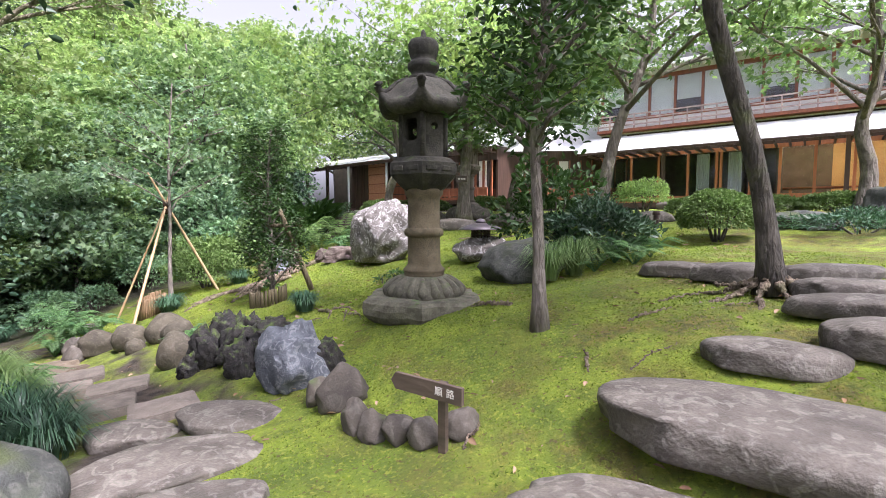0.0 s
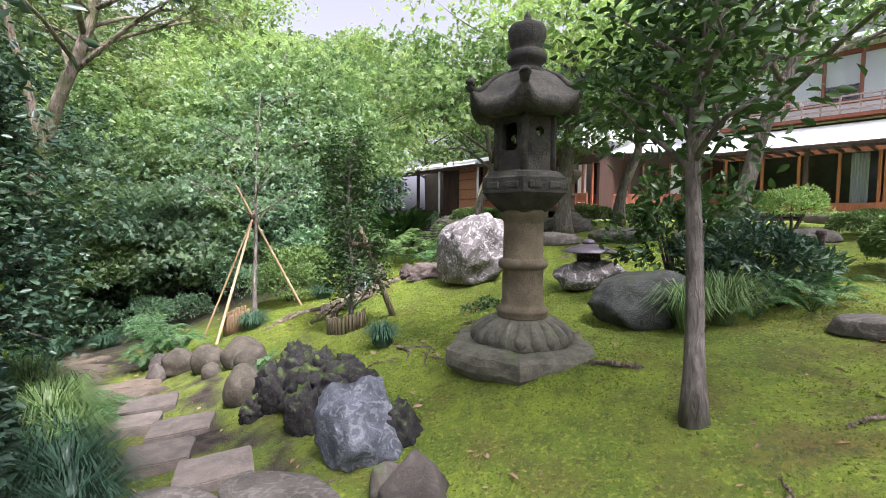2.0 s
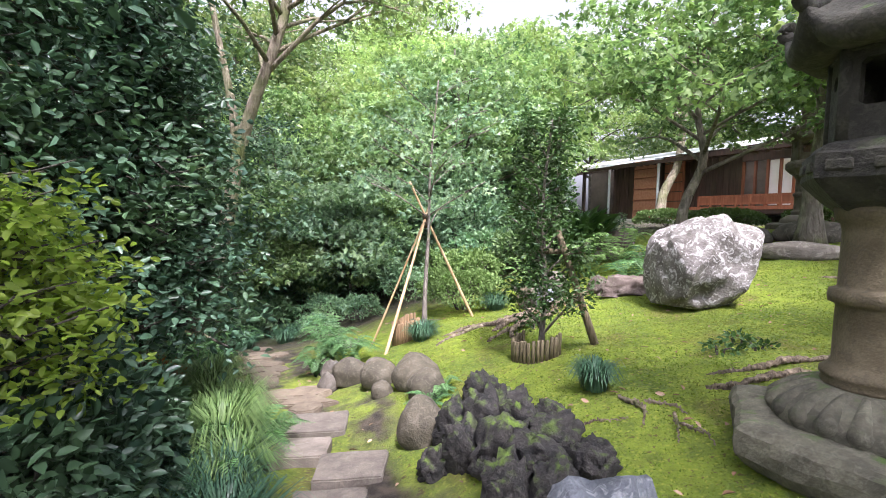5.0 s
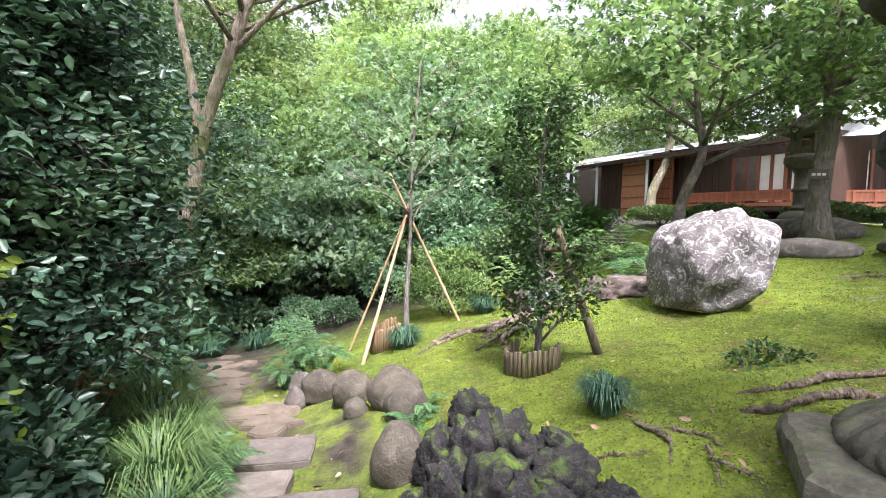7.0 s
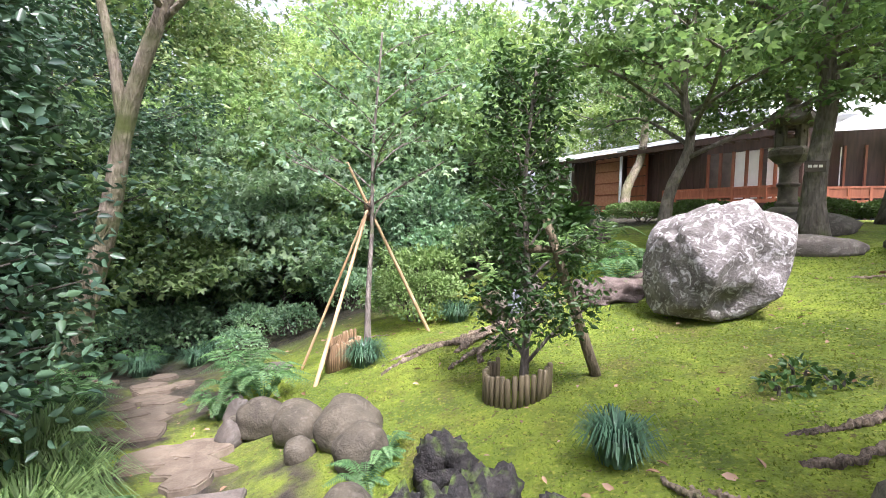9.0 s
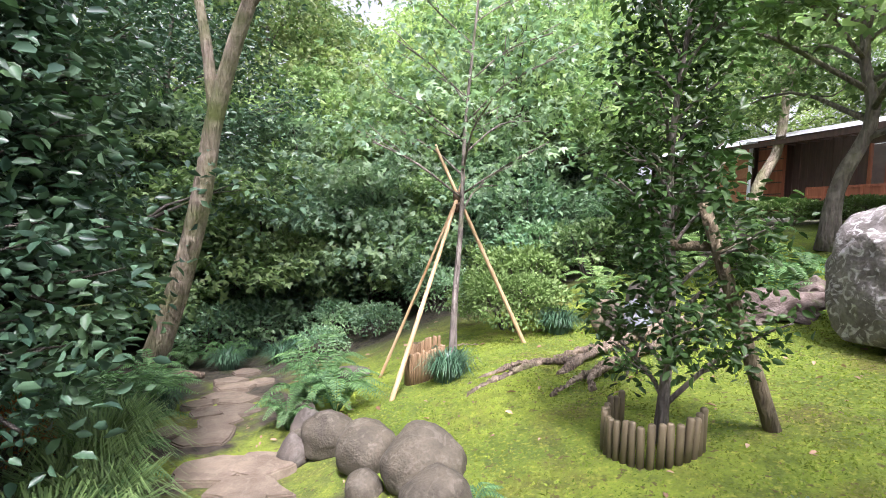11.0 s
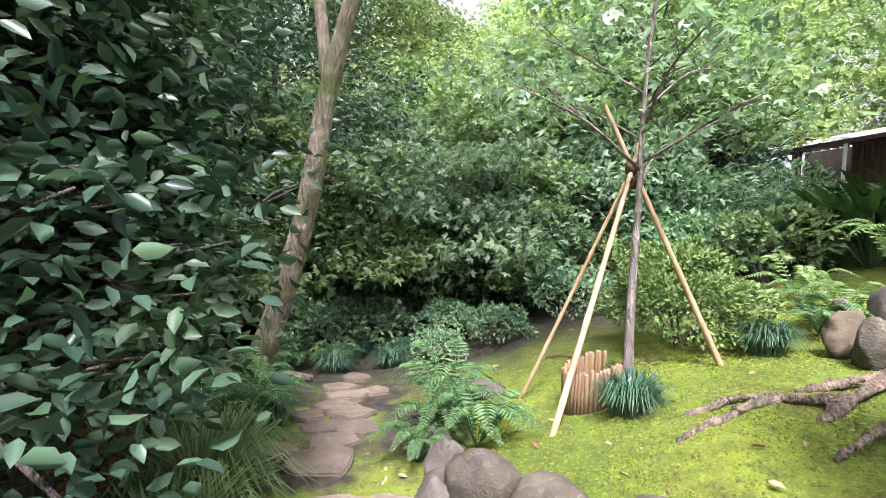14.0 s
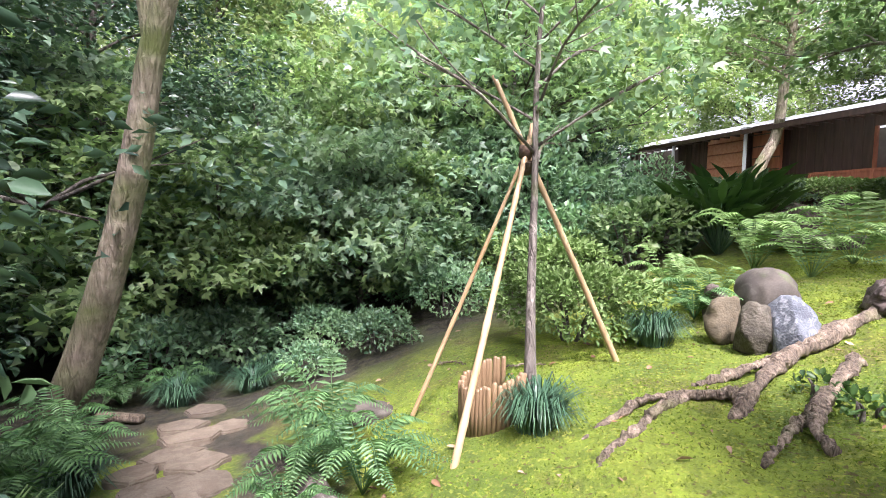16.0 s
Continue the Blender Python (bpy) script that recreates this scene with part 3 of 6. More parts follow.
    # balcony and upper windows
    box("balcony_floor", h, WOOD_RED, (x0, -0.5, 4.95), (x1, 0.1, 5.07))
    for z in (5.2, 5.42, 5.62):
        rail = box("balcony_rail", h, WOOD_GREY, (x0, -0.46, z), (x1, -0.40, z + 0.05))
    for i in range(36):
        x = x0 + 0.5 * i
        box("baluster", rail, WOOD_GREY, (x, -0.45, 5.07), (x + 0.05, -0.41, 5.67))
    box("upper_sill", h, WOOD_RED, (x0, -0.05, 5.45), (x1, 0.05, 5.58))
    box("upper_head", h, WOOD_RED, (x0, -0.06, 7.05), (x1, 0.06, 7.2))
    box("upper_lintel_wall", h, PLASTER, (x0, -0.04, 7.2), (x1, 0.04, 7.6))
    box("upper_low_wall", h, PLASTER, (x0, -0.04, 4.9), (x1, 0.04, 5.45))
    for i in range(18):
        x = x0 + 0.98 * i
        post = box("upper_post", h, WOOD_RED, (x, -0.05, 5.58), (x + 0.09, 0.05, 7.05))
        if i < 17:
            p = box("upper_pane", post, GLASS, (x + 0.09, -0.01, 5.58), (x + 0.98, 0.005, 7.05))
            p.visible_shadow = False
            box("shoji_screen", post, PAPER, (x + 0.1, 0.06, 5.58 if i % 3 else 6.1), (x + 0.97, 0.09, 7.05))
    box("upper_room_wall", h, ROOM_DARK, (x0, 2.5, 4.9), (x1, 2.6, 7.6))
    bm = bmesh.new()
    a = [bm.verts.new(q) for q in ((x0 - 0.8, -0.8, 7.45), (x1, -0.8, 7.45), (x1, 4.0, 9.4), (x0 - 0.8, 4.0, 9.4))]
    bm.faces.new(a)
    bmesh.ops.solidify(bm, geom=bm.faces[:], thickness=0.16)
    part("upper_roof", bm, ROOF_DARK, h)
    bm = bmesh.new()
    a = [bm.verts.new(q) for q in ((x0 - 0.8, 8.6, 7.35), (x0 - 0.8, 4.0, 9.4), (x1, 4.0, 9.4), (x1, 8.6, 7.35))]
    bm.faces.new(a)
    bmesh.ops.solidify(bm, geom=bm.faces[:], thickness=0.16)
    part("upper_roof", bm, ROOF_DARK, h)
    box("gutter", h, ROOF_PALE, (x0 - 0.8, -0.92, 7.3), (x1, -0.8, 7.43))
    for i in range(34):
        x = x0 + 0.5 * i
        box("upper_rafter", h, PLASTER, (x, -0.78, 7.28), (x + 0.06, -0.05, 7.36))
    box("rear_wall", h, PLASTER, (x0, 8, 1.6), (x1, 8.15, 7.6))


def house_left():
    """One-storey dark timber house with a red veranda rail."""
    h = thing("garden_house", pose(11.25, 13.4, 0, 0, 0, -40), "one-storey dark timber house with pale roof and red veranda rail", "house")
    a, b = -27.3, -11.6
    box("veranda_floor", h, WOOD_RED, (-16.4, -0.8, 2.12), (b, 0, 2.24))
    box("veranda_edge", h, WOOD_DARK, (-16.4, -0.78, 1.98), (b, -0.7, 2.12))
    for z in (2.3, 2.58):
        box("veranda_rail", h, WOOD_RED, (-15.8, -0.78, z), (b, -0.72, z + 0.07))
    box("rail_panel", h, WOOD_RED, (-15.8, -0.765, 2.37), (b, -0.735, 2.58))
    for i in range(9):
        x = -15.8 + 0.52 * i
        box("rail_post", h, WOOD_RED, (x, -0.79, 2.24), (x + 0.07, -0.71, 2.64))
    for x in (-16.2, -14.0, -11.8):
        box("floor_post", h, WOOD_DARK, (x, -0.7, 1.5), (x + 0.14, -0.56, 2.0))
    box("timber_wall", h, WOOD_DARK, (-18.4, 0, 1.7), (-14.6, 0.12, 4.5))
    box("timber_wall", h, WOOD_DARK, (-14.6, 0, 3.9), (b, 0.12, 4.5))
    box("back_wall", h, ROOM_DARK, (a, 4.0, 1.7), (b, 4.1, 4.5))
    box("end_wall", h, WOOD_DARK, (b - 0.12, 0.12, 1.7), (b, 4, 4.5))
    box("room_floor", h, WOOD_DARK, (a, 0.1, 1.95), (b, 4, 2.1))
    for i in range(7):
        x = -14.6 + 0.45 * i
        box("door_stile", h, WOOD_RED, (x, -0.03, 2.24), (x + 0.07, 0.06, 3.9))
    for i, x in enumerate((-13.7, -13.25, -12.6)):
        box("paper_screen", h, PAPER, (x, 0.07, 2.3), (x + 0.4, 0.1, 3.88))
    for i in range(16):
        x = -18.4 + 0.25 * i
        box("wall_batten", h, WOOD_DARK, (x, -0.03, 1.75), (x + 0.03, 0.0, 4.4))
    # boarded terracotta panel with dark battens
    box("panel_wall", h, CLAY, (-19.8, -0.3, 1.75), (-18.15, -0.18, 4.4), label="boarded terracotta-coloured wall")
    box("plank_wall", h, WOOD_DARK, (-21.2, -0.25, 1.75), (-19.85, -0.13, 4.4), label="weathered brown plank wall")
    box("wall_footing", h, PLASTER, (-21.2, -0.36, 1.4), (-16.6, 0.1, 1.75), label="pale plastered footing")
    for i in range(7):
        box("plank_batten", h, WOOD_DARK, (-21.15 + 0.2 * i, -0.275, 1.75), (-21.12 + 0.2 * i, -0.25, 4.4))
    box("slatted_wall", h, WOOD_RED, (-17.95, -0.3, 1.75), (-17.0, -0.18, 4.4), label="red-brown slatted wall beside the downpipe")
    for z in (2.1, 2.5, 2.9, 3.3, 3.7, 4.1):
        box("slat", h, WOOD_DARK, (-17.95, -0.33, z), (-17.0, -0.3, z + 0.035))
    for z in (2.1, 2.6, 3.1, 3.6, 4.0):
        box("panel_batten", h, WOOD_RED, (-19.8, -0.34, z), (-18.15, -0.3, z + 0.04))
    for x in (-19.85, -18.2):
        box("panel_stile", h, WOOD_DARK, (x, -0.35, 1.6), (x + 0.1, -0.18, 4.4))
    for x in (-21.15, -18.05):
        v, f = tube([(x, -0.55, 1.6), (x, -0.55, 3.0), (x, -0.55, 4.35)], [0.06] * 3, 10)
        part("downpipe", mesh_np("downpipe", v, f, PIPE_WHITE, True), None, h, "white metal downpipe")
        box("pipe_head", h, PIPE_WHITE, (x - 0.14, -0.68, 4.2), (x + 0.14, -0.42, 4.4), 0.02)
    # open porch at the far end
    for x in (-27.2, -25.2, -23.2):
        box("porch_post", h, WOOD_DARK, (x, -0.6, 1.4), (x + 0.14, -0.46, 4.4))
    # porch interior shade is put into the wall's dark colour
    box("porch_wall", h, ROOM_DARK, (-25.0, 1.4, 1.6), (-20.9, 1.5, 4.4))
    box("porch_floor", h, WOOD_DARK, (-27.3, -0.6, 1.7), (-20.9, 1.4, 1.85))
    bm = bmesh.new()
    q = [bm.verts.new(p) for p in ((a - 0.3, -1.1, 4.35), (b + 0.4, -1.1, 4.35), (b + 0.4, 2.2, 5.1), (a - 0.3, 2.2, 5.1))]
    bm.faces.new(q)
    bmesh.ops.solidify(bm, geom=bm.faces[:], thickness=0.1)
    part("front_roof", bm, ROOF_PALE, h, "pale metal roof slope")
    bm = bmesh.new()
    q = [bm.verts.new(p) for p in ((a - 0.3, 5.4, 4.35), (a - 0.3, 2.2, 5.1), (b + 0.4, 2.2, 5.1), (b + 0.4, 5.4, 4.35))]
    bm.faces.new(q)
    bmesh.ops.solidify(bm, geom=bm.faces[:], thickness=0.1)
    part("rear_roof", bm, ROOF_PALE, h)
    box("fascia", h, WOOD_DARK, (a - 0.3, -1.05, 4.1), (b + 0.4, -0.98, 4.24))
    for i in range(40):
        x = a + 0.4 * i
        box("rafter", h, WOOD_DARK, (x, -1.0, 4.16), (x + 0.05, 0.1, 4.24))


def corridor():
    """Low veranda wing that joins the house and the inn."""
    h = thing("veranda_wing", pose(2.3, 22.6, 0, 0, 0, -5), "low timber wing with red rail and paper screens", "house")
    L = 6.4
    box("veranda_floor", h, WOOD_RED, (0, -0.8, 2.12), (L, 0, 2.24))
    box("veranda_edge", h, WOOD_DARK, (0, -0.78, 1.98), (L, -0.7, 2.12))
    for z in (2.3, 2.6):
        box("veranda_rail", h, WOOD_RED, (0, -0.78, z), (L, -0.72, z + 0.07))
    box("rail_panel", h, WOOD_RED, (0, -0.765, 2.37), (L, -0.735, 2.6))
    for i in range(13):
        box("rail_post", h, WOOD_RED, (0.52 * i, -0.79, 2.24), (0.52 * i + 0.07, -0.71, 2.66))
        box("door_stile", h, WOOD_RED, (0.52 * i, -0.03, 2.24), (0.52 * i + 0.06, 0.06, 4.0))
    for x in (0.1, 2.0, 4.0, 6.0):
        box("floor_post", h, WOOD_DARK, (x, -0.7, 1.5), (x + 0.14, -0.56, 2.0))
    for x in (0.6, 1.1, 3.2):
        box("paper_screen", h, PAPER, (x, 0.08, 2.3), (x + 0.42, 0.11, 3.98))
    box("timber_wall", h, WOOD_DARK, (0, 0.2, 1.7), (L, 0.3, 4.5))
    bm = bmesh.new()
    q = [bm.verts.new(p) for p in ((-0.4, -1.2, 4.3), (L, -1.2, 4.3), (L, 2.0, 6.0), (-0.4, 2.0, 6.0))]
    bm.faces.new(q)
    bmesh.ops.solidify(bm, geom=bm.faces[:], thickness=0.1)
    part("front_roof", bm, ROOF_PALE, h, "pale metal roof slope")


building_right()
house_left()
corridor()


# ---- the tall stone lantern ----
def lathe(profile, sides, hexed=0.0, rot=0.0, lift=None, cap=True):
    """Turned profile of (radius, height); hexed blends a circle into a hexagon with corners at rot."""
    bm = bmesh.new()
    rings = []
    for r, z in profile:
        ring = []
        for k in range(sides):
            an = 2 * math.pi * k / sides
            c = an % (math.pi / 3) - math.pi / 6
            hexr = math.cos(math.pi / 6) / math.cos(c)
            rr = r * ((1 - hexed) + hexed * hexr)
            zz = z + (lift(r, z, abs(c) / (math.pi / 6)) if lift else 0)
            ring.append(bm.verts.new((rr * math.cos(an + rot), rr * math.sin(an + rot), zz)))
        rings.append(ring)
    for A, B in zip(rings[:-1], rings[1:]):
        for k in range(sides):
            j = (k + 1) % sides
            bm.faces.new((A[k], A[j], B[j], B[k]))
    if cap:
        bm.faces.new(rings[0][::-1])
        bm.faces.new(rings[-1])
    return bm


def plate_hole(w, hgt, thick, hole, n=24):
    """A plate in the x-z plane with a hole given as a function of the angle."""
    bm = bmesh.new()
    loops = []
    for y in (-thick / 2, thick / 2):
        inner, outer = [], []
        for k in range(n):
            a = 2 * math.pi * (k + 0.5) / n
            c, s = math.cos(a), math.sin(a)
            q = min(w / 2 / max(abs(c), 1e-6), hgt / 2 / max(abs(s), 1e-6))
            hx, hz = hole(a)
            inner.append(bm.verts.new((hx, y, hz)))
            outer.append(bm.verts.new((c * q, y, s * q)))
        loops.append((inner, outer))
    (i0, o0), (i1, o1) = loops
    for k in range(n):
        j = (k + 1) % n
        bm.faces.new((i0[k], o0[k], o0[j], i0[j]))
        bm.faces.new((i1[j], o1[j], o1[k], i1[k]))
        bm.faces.new((o0[k], o1[k], o1[j], o0[j]))
        bm.faces.new((i0[j], i1[j], i1[k], i0[k]))
    return bm


def rough_up(bm, amt, freq, seed):
    o = Vector((seed, seed * 2.1, seed * 0.7))
    for v in bm.verts:
        v.co += Vector((noise.noise(v.co * freq + o), noise.noise(v.co * freq + o * 2), noise.noise(v.co * freq - o))) * amt
    return bm


def stone_lantern(name, m, label, s=1.0, detail=True, dark=STONE_LANTERN, base=STONE_BASE, shaft=STONE_SHAFT):
    h = thing(name, m @ Matrix.Scale(s, 4), label, "stone lantern")
    rot = -math.pi / 2
    bm = lathe([(0.62, -0.14), (0.70, -0.08), (0.745, -0.02), (0.755, 0.04), (0.745, 0.1), (0.71, 0.135), (0.62, 0.15), (0.45, 0.155)], 84, 1.0, rot)
    part("plinth", rough_up(rough_up(bm, 0.03, 3.5, 3), 0.012, 17, 4), base, h, "rough hexagonal plinth")
    lotus = part("lotus_base", from_bm("lotus_base", lathe([(0.46, 0.12), (0.47, 0.17), (0.445, 0.24), (0.37, 0.31), (0.27, 0.365)], 48, 0.1, rot), None, True), base, h, "carved ring of lotus petals")
    if detail:
        for k in range(20):
            an = 2 * math.pi * k / 20
            pts = [(0.45 * math.cos(an), 0.45 * math.sin(an), 0.15), (0.425 * math.cos(an), 0.425 * math.sin(an), 0.22), (0.35 * math.cos(an), 0.35 * math.sin(an), 0.3), (0.27 * math.cos(an), 0.27 * math.sin(an), 0.35)]
            v, f = tube(curve_pts(pts, 8), [0.02, 0.05, 0.058, 0.05, 0.042, 0.034, 0.026, 0.018], 8)
            part("lotus_petal", mesh_np("lotus_petal", v, f, base, True), None, lotus)
    prof = [(0.225, 0.36), (0.235, 0.38), (0.225, 0.40), (0.24, 0.415), (0.24, 0.44), (0.205, 0.47), (0.19, 0.5), (0.187, 0.8), (0.195, 0.815), (0.222, 0.825), (0.228, 0.86), (0.222, 0.895), (0.195, 0.905), (0.185, 0.92), (0.182, 1.22), (0.19, 1.26), (0.215, 1.285), (0.22, 1.32), (0.225, 1.35)]
    part("shaft", from_bm("shaft", lathe(prof, 40), None, True), shaft, h, "ringed buff stone shaft")
    bm = lathe([(0.23, 1.33), (0.30, 1.38), (0.40, 1.48), (0.415, 1.50), (0.415, 1.63), (0.39, 1.645), (0.36, 1.68), (0.30, 1.70)], 36, 1.0, rot)
    deck = part("platform", rough_up(bm, 0.008, 9, 5), dark, h, "hexagonal platform with carved panels")
    for k in range(6):
        an = rot + math.pi / 6 + k * math.pi / 3
        for q in (-0.1, 0.1):
            bm = box_bm((-0.06, -0.012, -0.028), (0.06, 0.012, 0.028), 0.01)
            part("panel", bm, dark, deck, m=Matrix.Rotation(an, 4, "Z") @ pose(0.415 * 0.866 + 0.002, q, 1.565, 0, 0, 90))
    # fire box: six plates, two with openings to each side
    R, zc, hh = 0.285, 1.93, 0.48
    for k in range(6):
        an = rot + math.pi / 6 + k * math.pi / 3

        def square(a):
            c, s2 = math.cos(a), math.sin(a)
            q = min(0.075 / max(abs(c), 1e-6), 0.12 / max(abs(s2), 1e-6))
            return c * q, s2 * q + 0.06

        def disc(a):
            return 0.042 * math.cos(a), 0.042 * math.sin(a) + 0.1
        bm = plate_hole(R + 0.01, hh, 0.06, square if k % 3 == 2 else disc)
        wall = part("fire_box_wall", bm, dark, h, m=Matrix.Rotation(an, 4, "Z") @ pose(R * 0.866 - 0.02, 0, zc, 0, 0, 90))
        bm = bmesh.new()
        bmesh.ops.create_icosphere(bm, subdivisions=3, radius=1)
        for v in bm.verts:
            v.co = Vector((v.co.x * 0.07, v.co.y * 0.02, v.co.z * 0.075)) * (1 + 0.25 * noise.noise(v.co * 3 + Vector((k, 0, 0))))
        if k % 3 != 2:
            part("carved_relief", from_bm("carved_relief", bm, None, True), dark, wall, m=pose(0, 0.028, -0.09))
        else:
            bm.free()
        c = rot + k * math.pi / 3
        v, f = tube([(R * 0.97 * math.cos(c), R * 0.97 * math.sin(c), z) for z in (1.69, 1.93, 2.17)], [0.035] * 3, 8)
        part("corner_post", mesh_np("corner_post", v, f, dark, True), None, h)
    bm = lathe([(0.27, 2.14), (0.31, 2.16), (0.31, 2.2), (0.28, 2.22)], 24, 1.0, rot)
    part("cornice", bm, dark, h)
    # roof with curled corners
    def lift(r, z, c):
        k = max(0, (r - 0.25) / 0.28)
        return 0.15 * k * k * c ** 4
    bm = lathe([(0.25, 2.19), (0.36, 2.15), (0.48, 2.15), (0.53, 2.18), (0.55, 2.23), (0.545, 2.27), (0.49, 2.3), (0.43, 2.36), (0.38, 2.43), (0.32, 2.5), (0.24, 2.555), (0.14, 2.59)], 72, 0.85, rot, lift)
    roof = part("roof", from_bm("roof", rough_up(bm, 0.006, 12, 2), None, True), dark, h, "mushroom roof with curled hexagon corners")
    for k in range(6):
        c = rot + k * math.pi / 3
        pts = [(0.2, 2.565), (0.33, 2.5), (0.42, 2.41), (0.49, 2.38), (0.535, 2.4), (0.55, 2.43), (0.54, 2.445), (0.53, 2.44)]
        v, f = tube(curve_pts([(r * math.cos(c), r * math.sin(c), z) for r, z in pts], 14), np.linspace(0.02, 0.056, 14), 10)
        part("roof_rib", mesh_np("roof_rib", v, f, dark, True), None, roof)
    prof = [(0.14, 2.54), (0.17, 2.57), (0.17, 2.6), (0.13, 2.62), (0.14, 2.66), (0.175, 2.69), (0.18, 2.74), (0.15, 2.77), (0.13, 2.79), (0.15, 2.83), (0.168, 2.9), (0.172, 2.96), (0.15, 3.0), (0.09, 3.02), (0.035, 3.04), (0.03, 3.09), (0.008, 3.13)]
    part("finial", from_bm("finial", lathe(prof, 32), None, True), dark, h, "jewel-shaped finial")
    return h


stone_lantern("stone_lantern", pose(-0.22, 5.42, gz(-0.22, 5.42) - 0.03), "tall hexagonal stone lantern with curled roof on the moss")
stone_lantern("stone_lantern", pose(0.82, 15.1, gz(0.82, 15.1), 0, 0, 20), "pale weathered stone lantern before the house", 0.9, False, STONE_SLAB, STONE_SLAB, STONE_SLAB)


# ---- stones ----
STEP = "stepping stones"
for i, (x, y, sx, sy, sz, rz, sd) in enumerate((
        (1.58, 2.22, 1.6, 0.9, 0.3, -30, 1), (0.76, 1.93, 1.0, 0.72, 0.22, -12, 2), (1.98, 2.78, 0.8, 0.46, 0.2, -32, 3),
        (2.65, 2.6, 0.9, 0.6, 0.24, -25, 4), (2.85, 3.15, 0.9, 0.5, 0.2, -20, 5), (3.15, 3.55, 0.8, 0.5, 0.2, -20, 6), (3.45, 4.1, 0.85, 0.45, 0.2, -15, 7),
        (2.95, 4.5, 0.95, 0.5, 0.22, -20, 8), (2.55, 5.1, 0.75, 0.45, 0.2, -30, 9), (4.1, 3.6, 0.7, 0.5, 0.2, 10, 10),
        (-1.82, 3.0, 1.15, 0.74, 0.2, 28, 11), (-1.35, 2.42, 0.9, 0.6, 0.18, 15, 12), (-1.72, 3.76, 0.95, 0.6, 0.16, -8, 13), (-2.52, 3.66, 0.76, 0.46, 0.14, 12, 15))):
    rock("stepping_stone", x, y, (sx, sy, sz * 0.85), 20 + sd, STONE_STEP, "smooth grey-brown natural stepping stone sunk in moss", rz, "stepping stone", STEP, 0.0, rough=0.2, freq=1.2, fine=0.016, blocky=0.25, flat=0.42, sink=0.25)
rock("boulder", -2.55, 2.35, (0.9, 0.85, 0.55), 61, STONE_DARK, "greenish cracked boulder beside the path", 20, "boulder", rough=0.12, fine=0.01)
EDGE = "edging stones"
for x, y, sx, sy, sz, rz, sd in ((-1.02, 3.75, 0.26, 0.24, 0.26, 0, 1), (-0.8, 3.62, 0.46, 0.36, 0.4, 20, 2), (-0.62, 3.25, 0.24, 0.2, 0.25, 40, 3), (-0.48, 3.12, 0.22, 0.2, 0.22, 10, 4),
                                 (-0.3, 3.03, 0.26, 0.2, 0.2, -10, 5), (-0.1, 2.92, 0.26, 0.2, 0.2, 0, 6), (0.12, 2.93, 0.27, 0.2, 0.18, 20, 7)):
    rock("edging_stone", x, y, (sx, sy, sz), 40 + sd, STONE_EDGE, "rounded brown edging stone in a row", rz, "edging stone", EDGE, -0.03, rough=0.25, blocky=0.85, fine=0.02)
for x, y, sx, sy, sz, rz, sd in ((-5.1, 6.82, 0.5, 0.36, 0.38, 30, 1), (-4.52, 6.68, 0.48, 0.46, 0.37, 40, 2), (-3.9, 6.55, 0.56, 0.5, 0.4, 20, 3), (-4.23, 6.34, 0.27, 0.25, 0.22, 0, 4),
                              (-3.56, 6.22, 0.42, 0.36, 0.36, 20, 5), (-3.16, 5.46, 0.44, 0.4, 0.44, 70, 6), (-5.35, 6.75, 0.34, 0.26, 0.24, 15, 7)):
    rock("round_stone", x, y, (sx, sy, sz), 70 + sd, STONE_BALL, "round brown river boulder edging the moss", rz, "boulder", "round boulders", -0.03, rough=0.13, fine=0.016, sink=0.06, blocky=0.1, freq=1.4)
for x, y, sx, sy, sz, rz, sd in ((-5.55, 6.98, 0.36, 0.3, 0.34, 10, 11), (-5.3, 6.62, 0.3, 0.26, 0.26, 40, 12), (-5.85, 7.2, 0.3, 0.22, 0.3, 70, 13)):
    rock("edging_stone", x, y, (sx, sy, sz), 40 + sd, STONE_EDGE, "angular brown edging stone below the fern", rz, "edging stone", EDGE, -0.03, rough=0.3, blocky=0.95, fine=0.03)
rock("grey_rock", -1.42, 4.25, (0.72, 0.6, 0.62), 81, STONE_BLUE, "jagged blue-grey rock streaked with white", 15, rough=0.5, blocky=0.9, fine=0.05, freq=1.6)
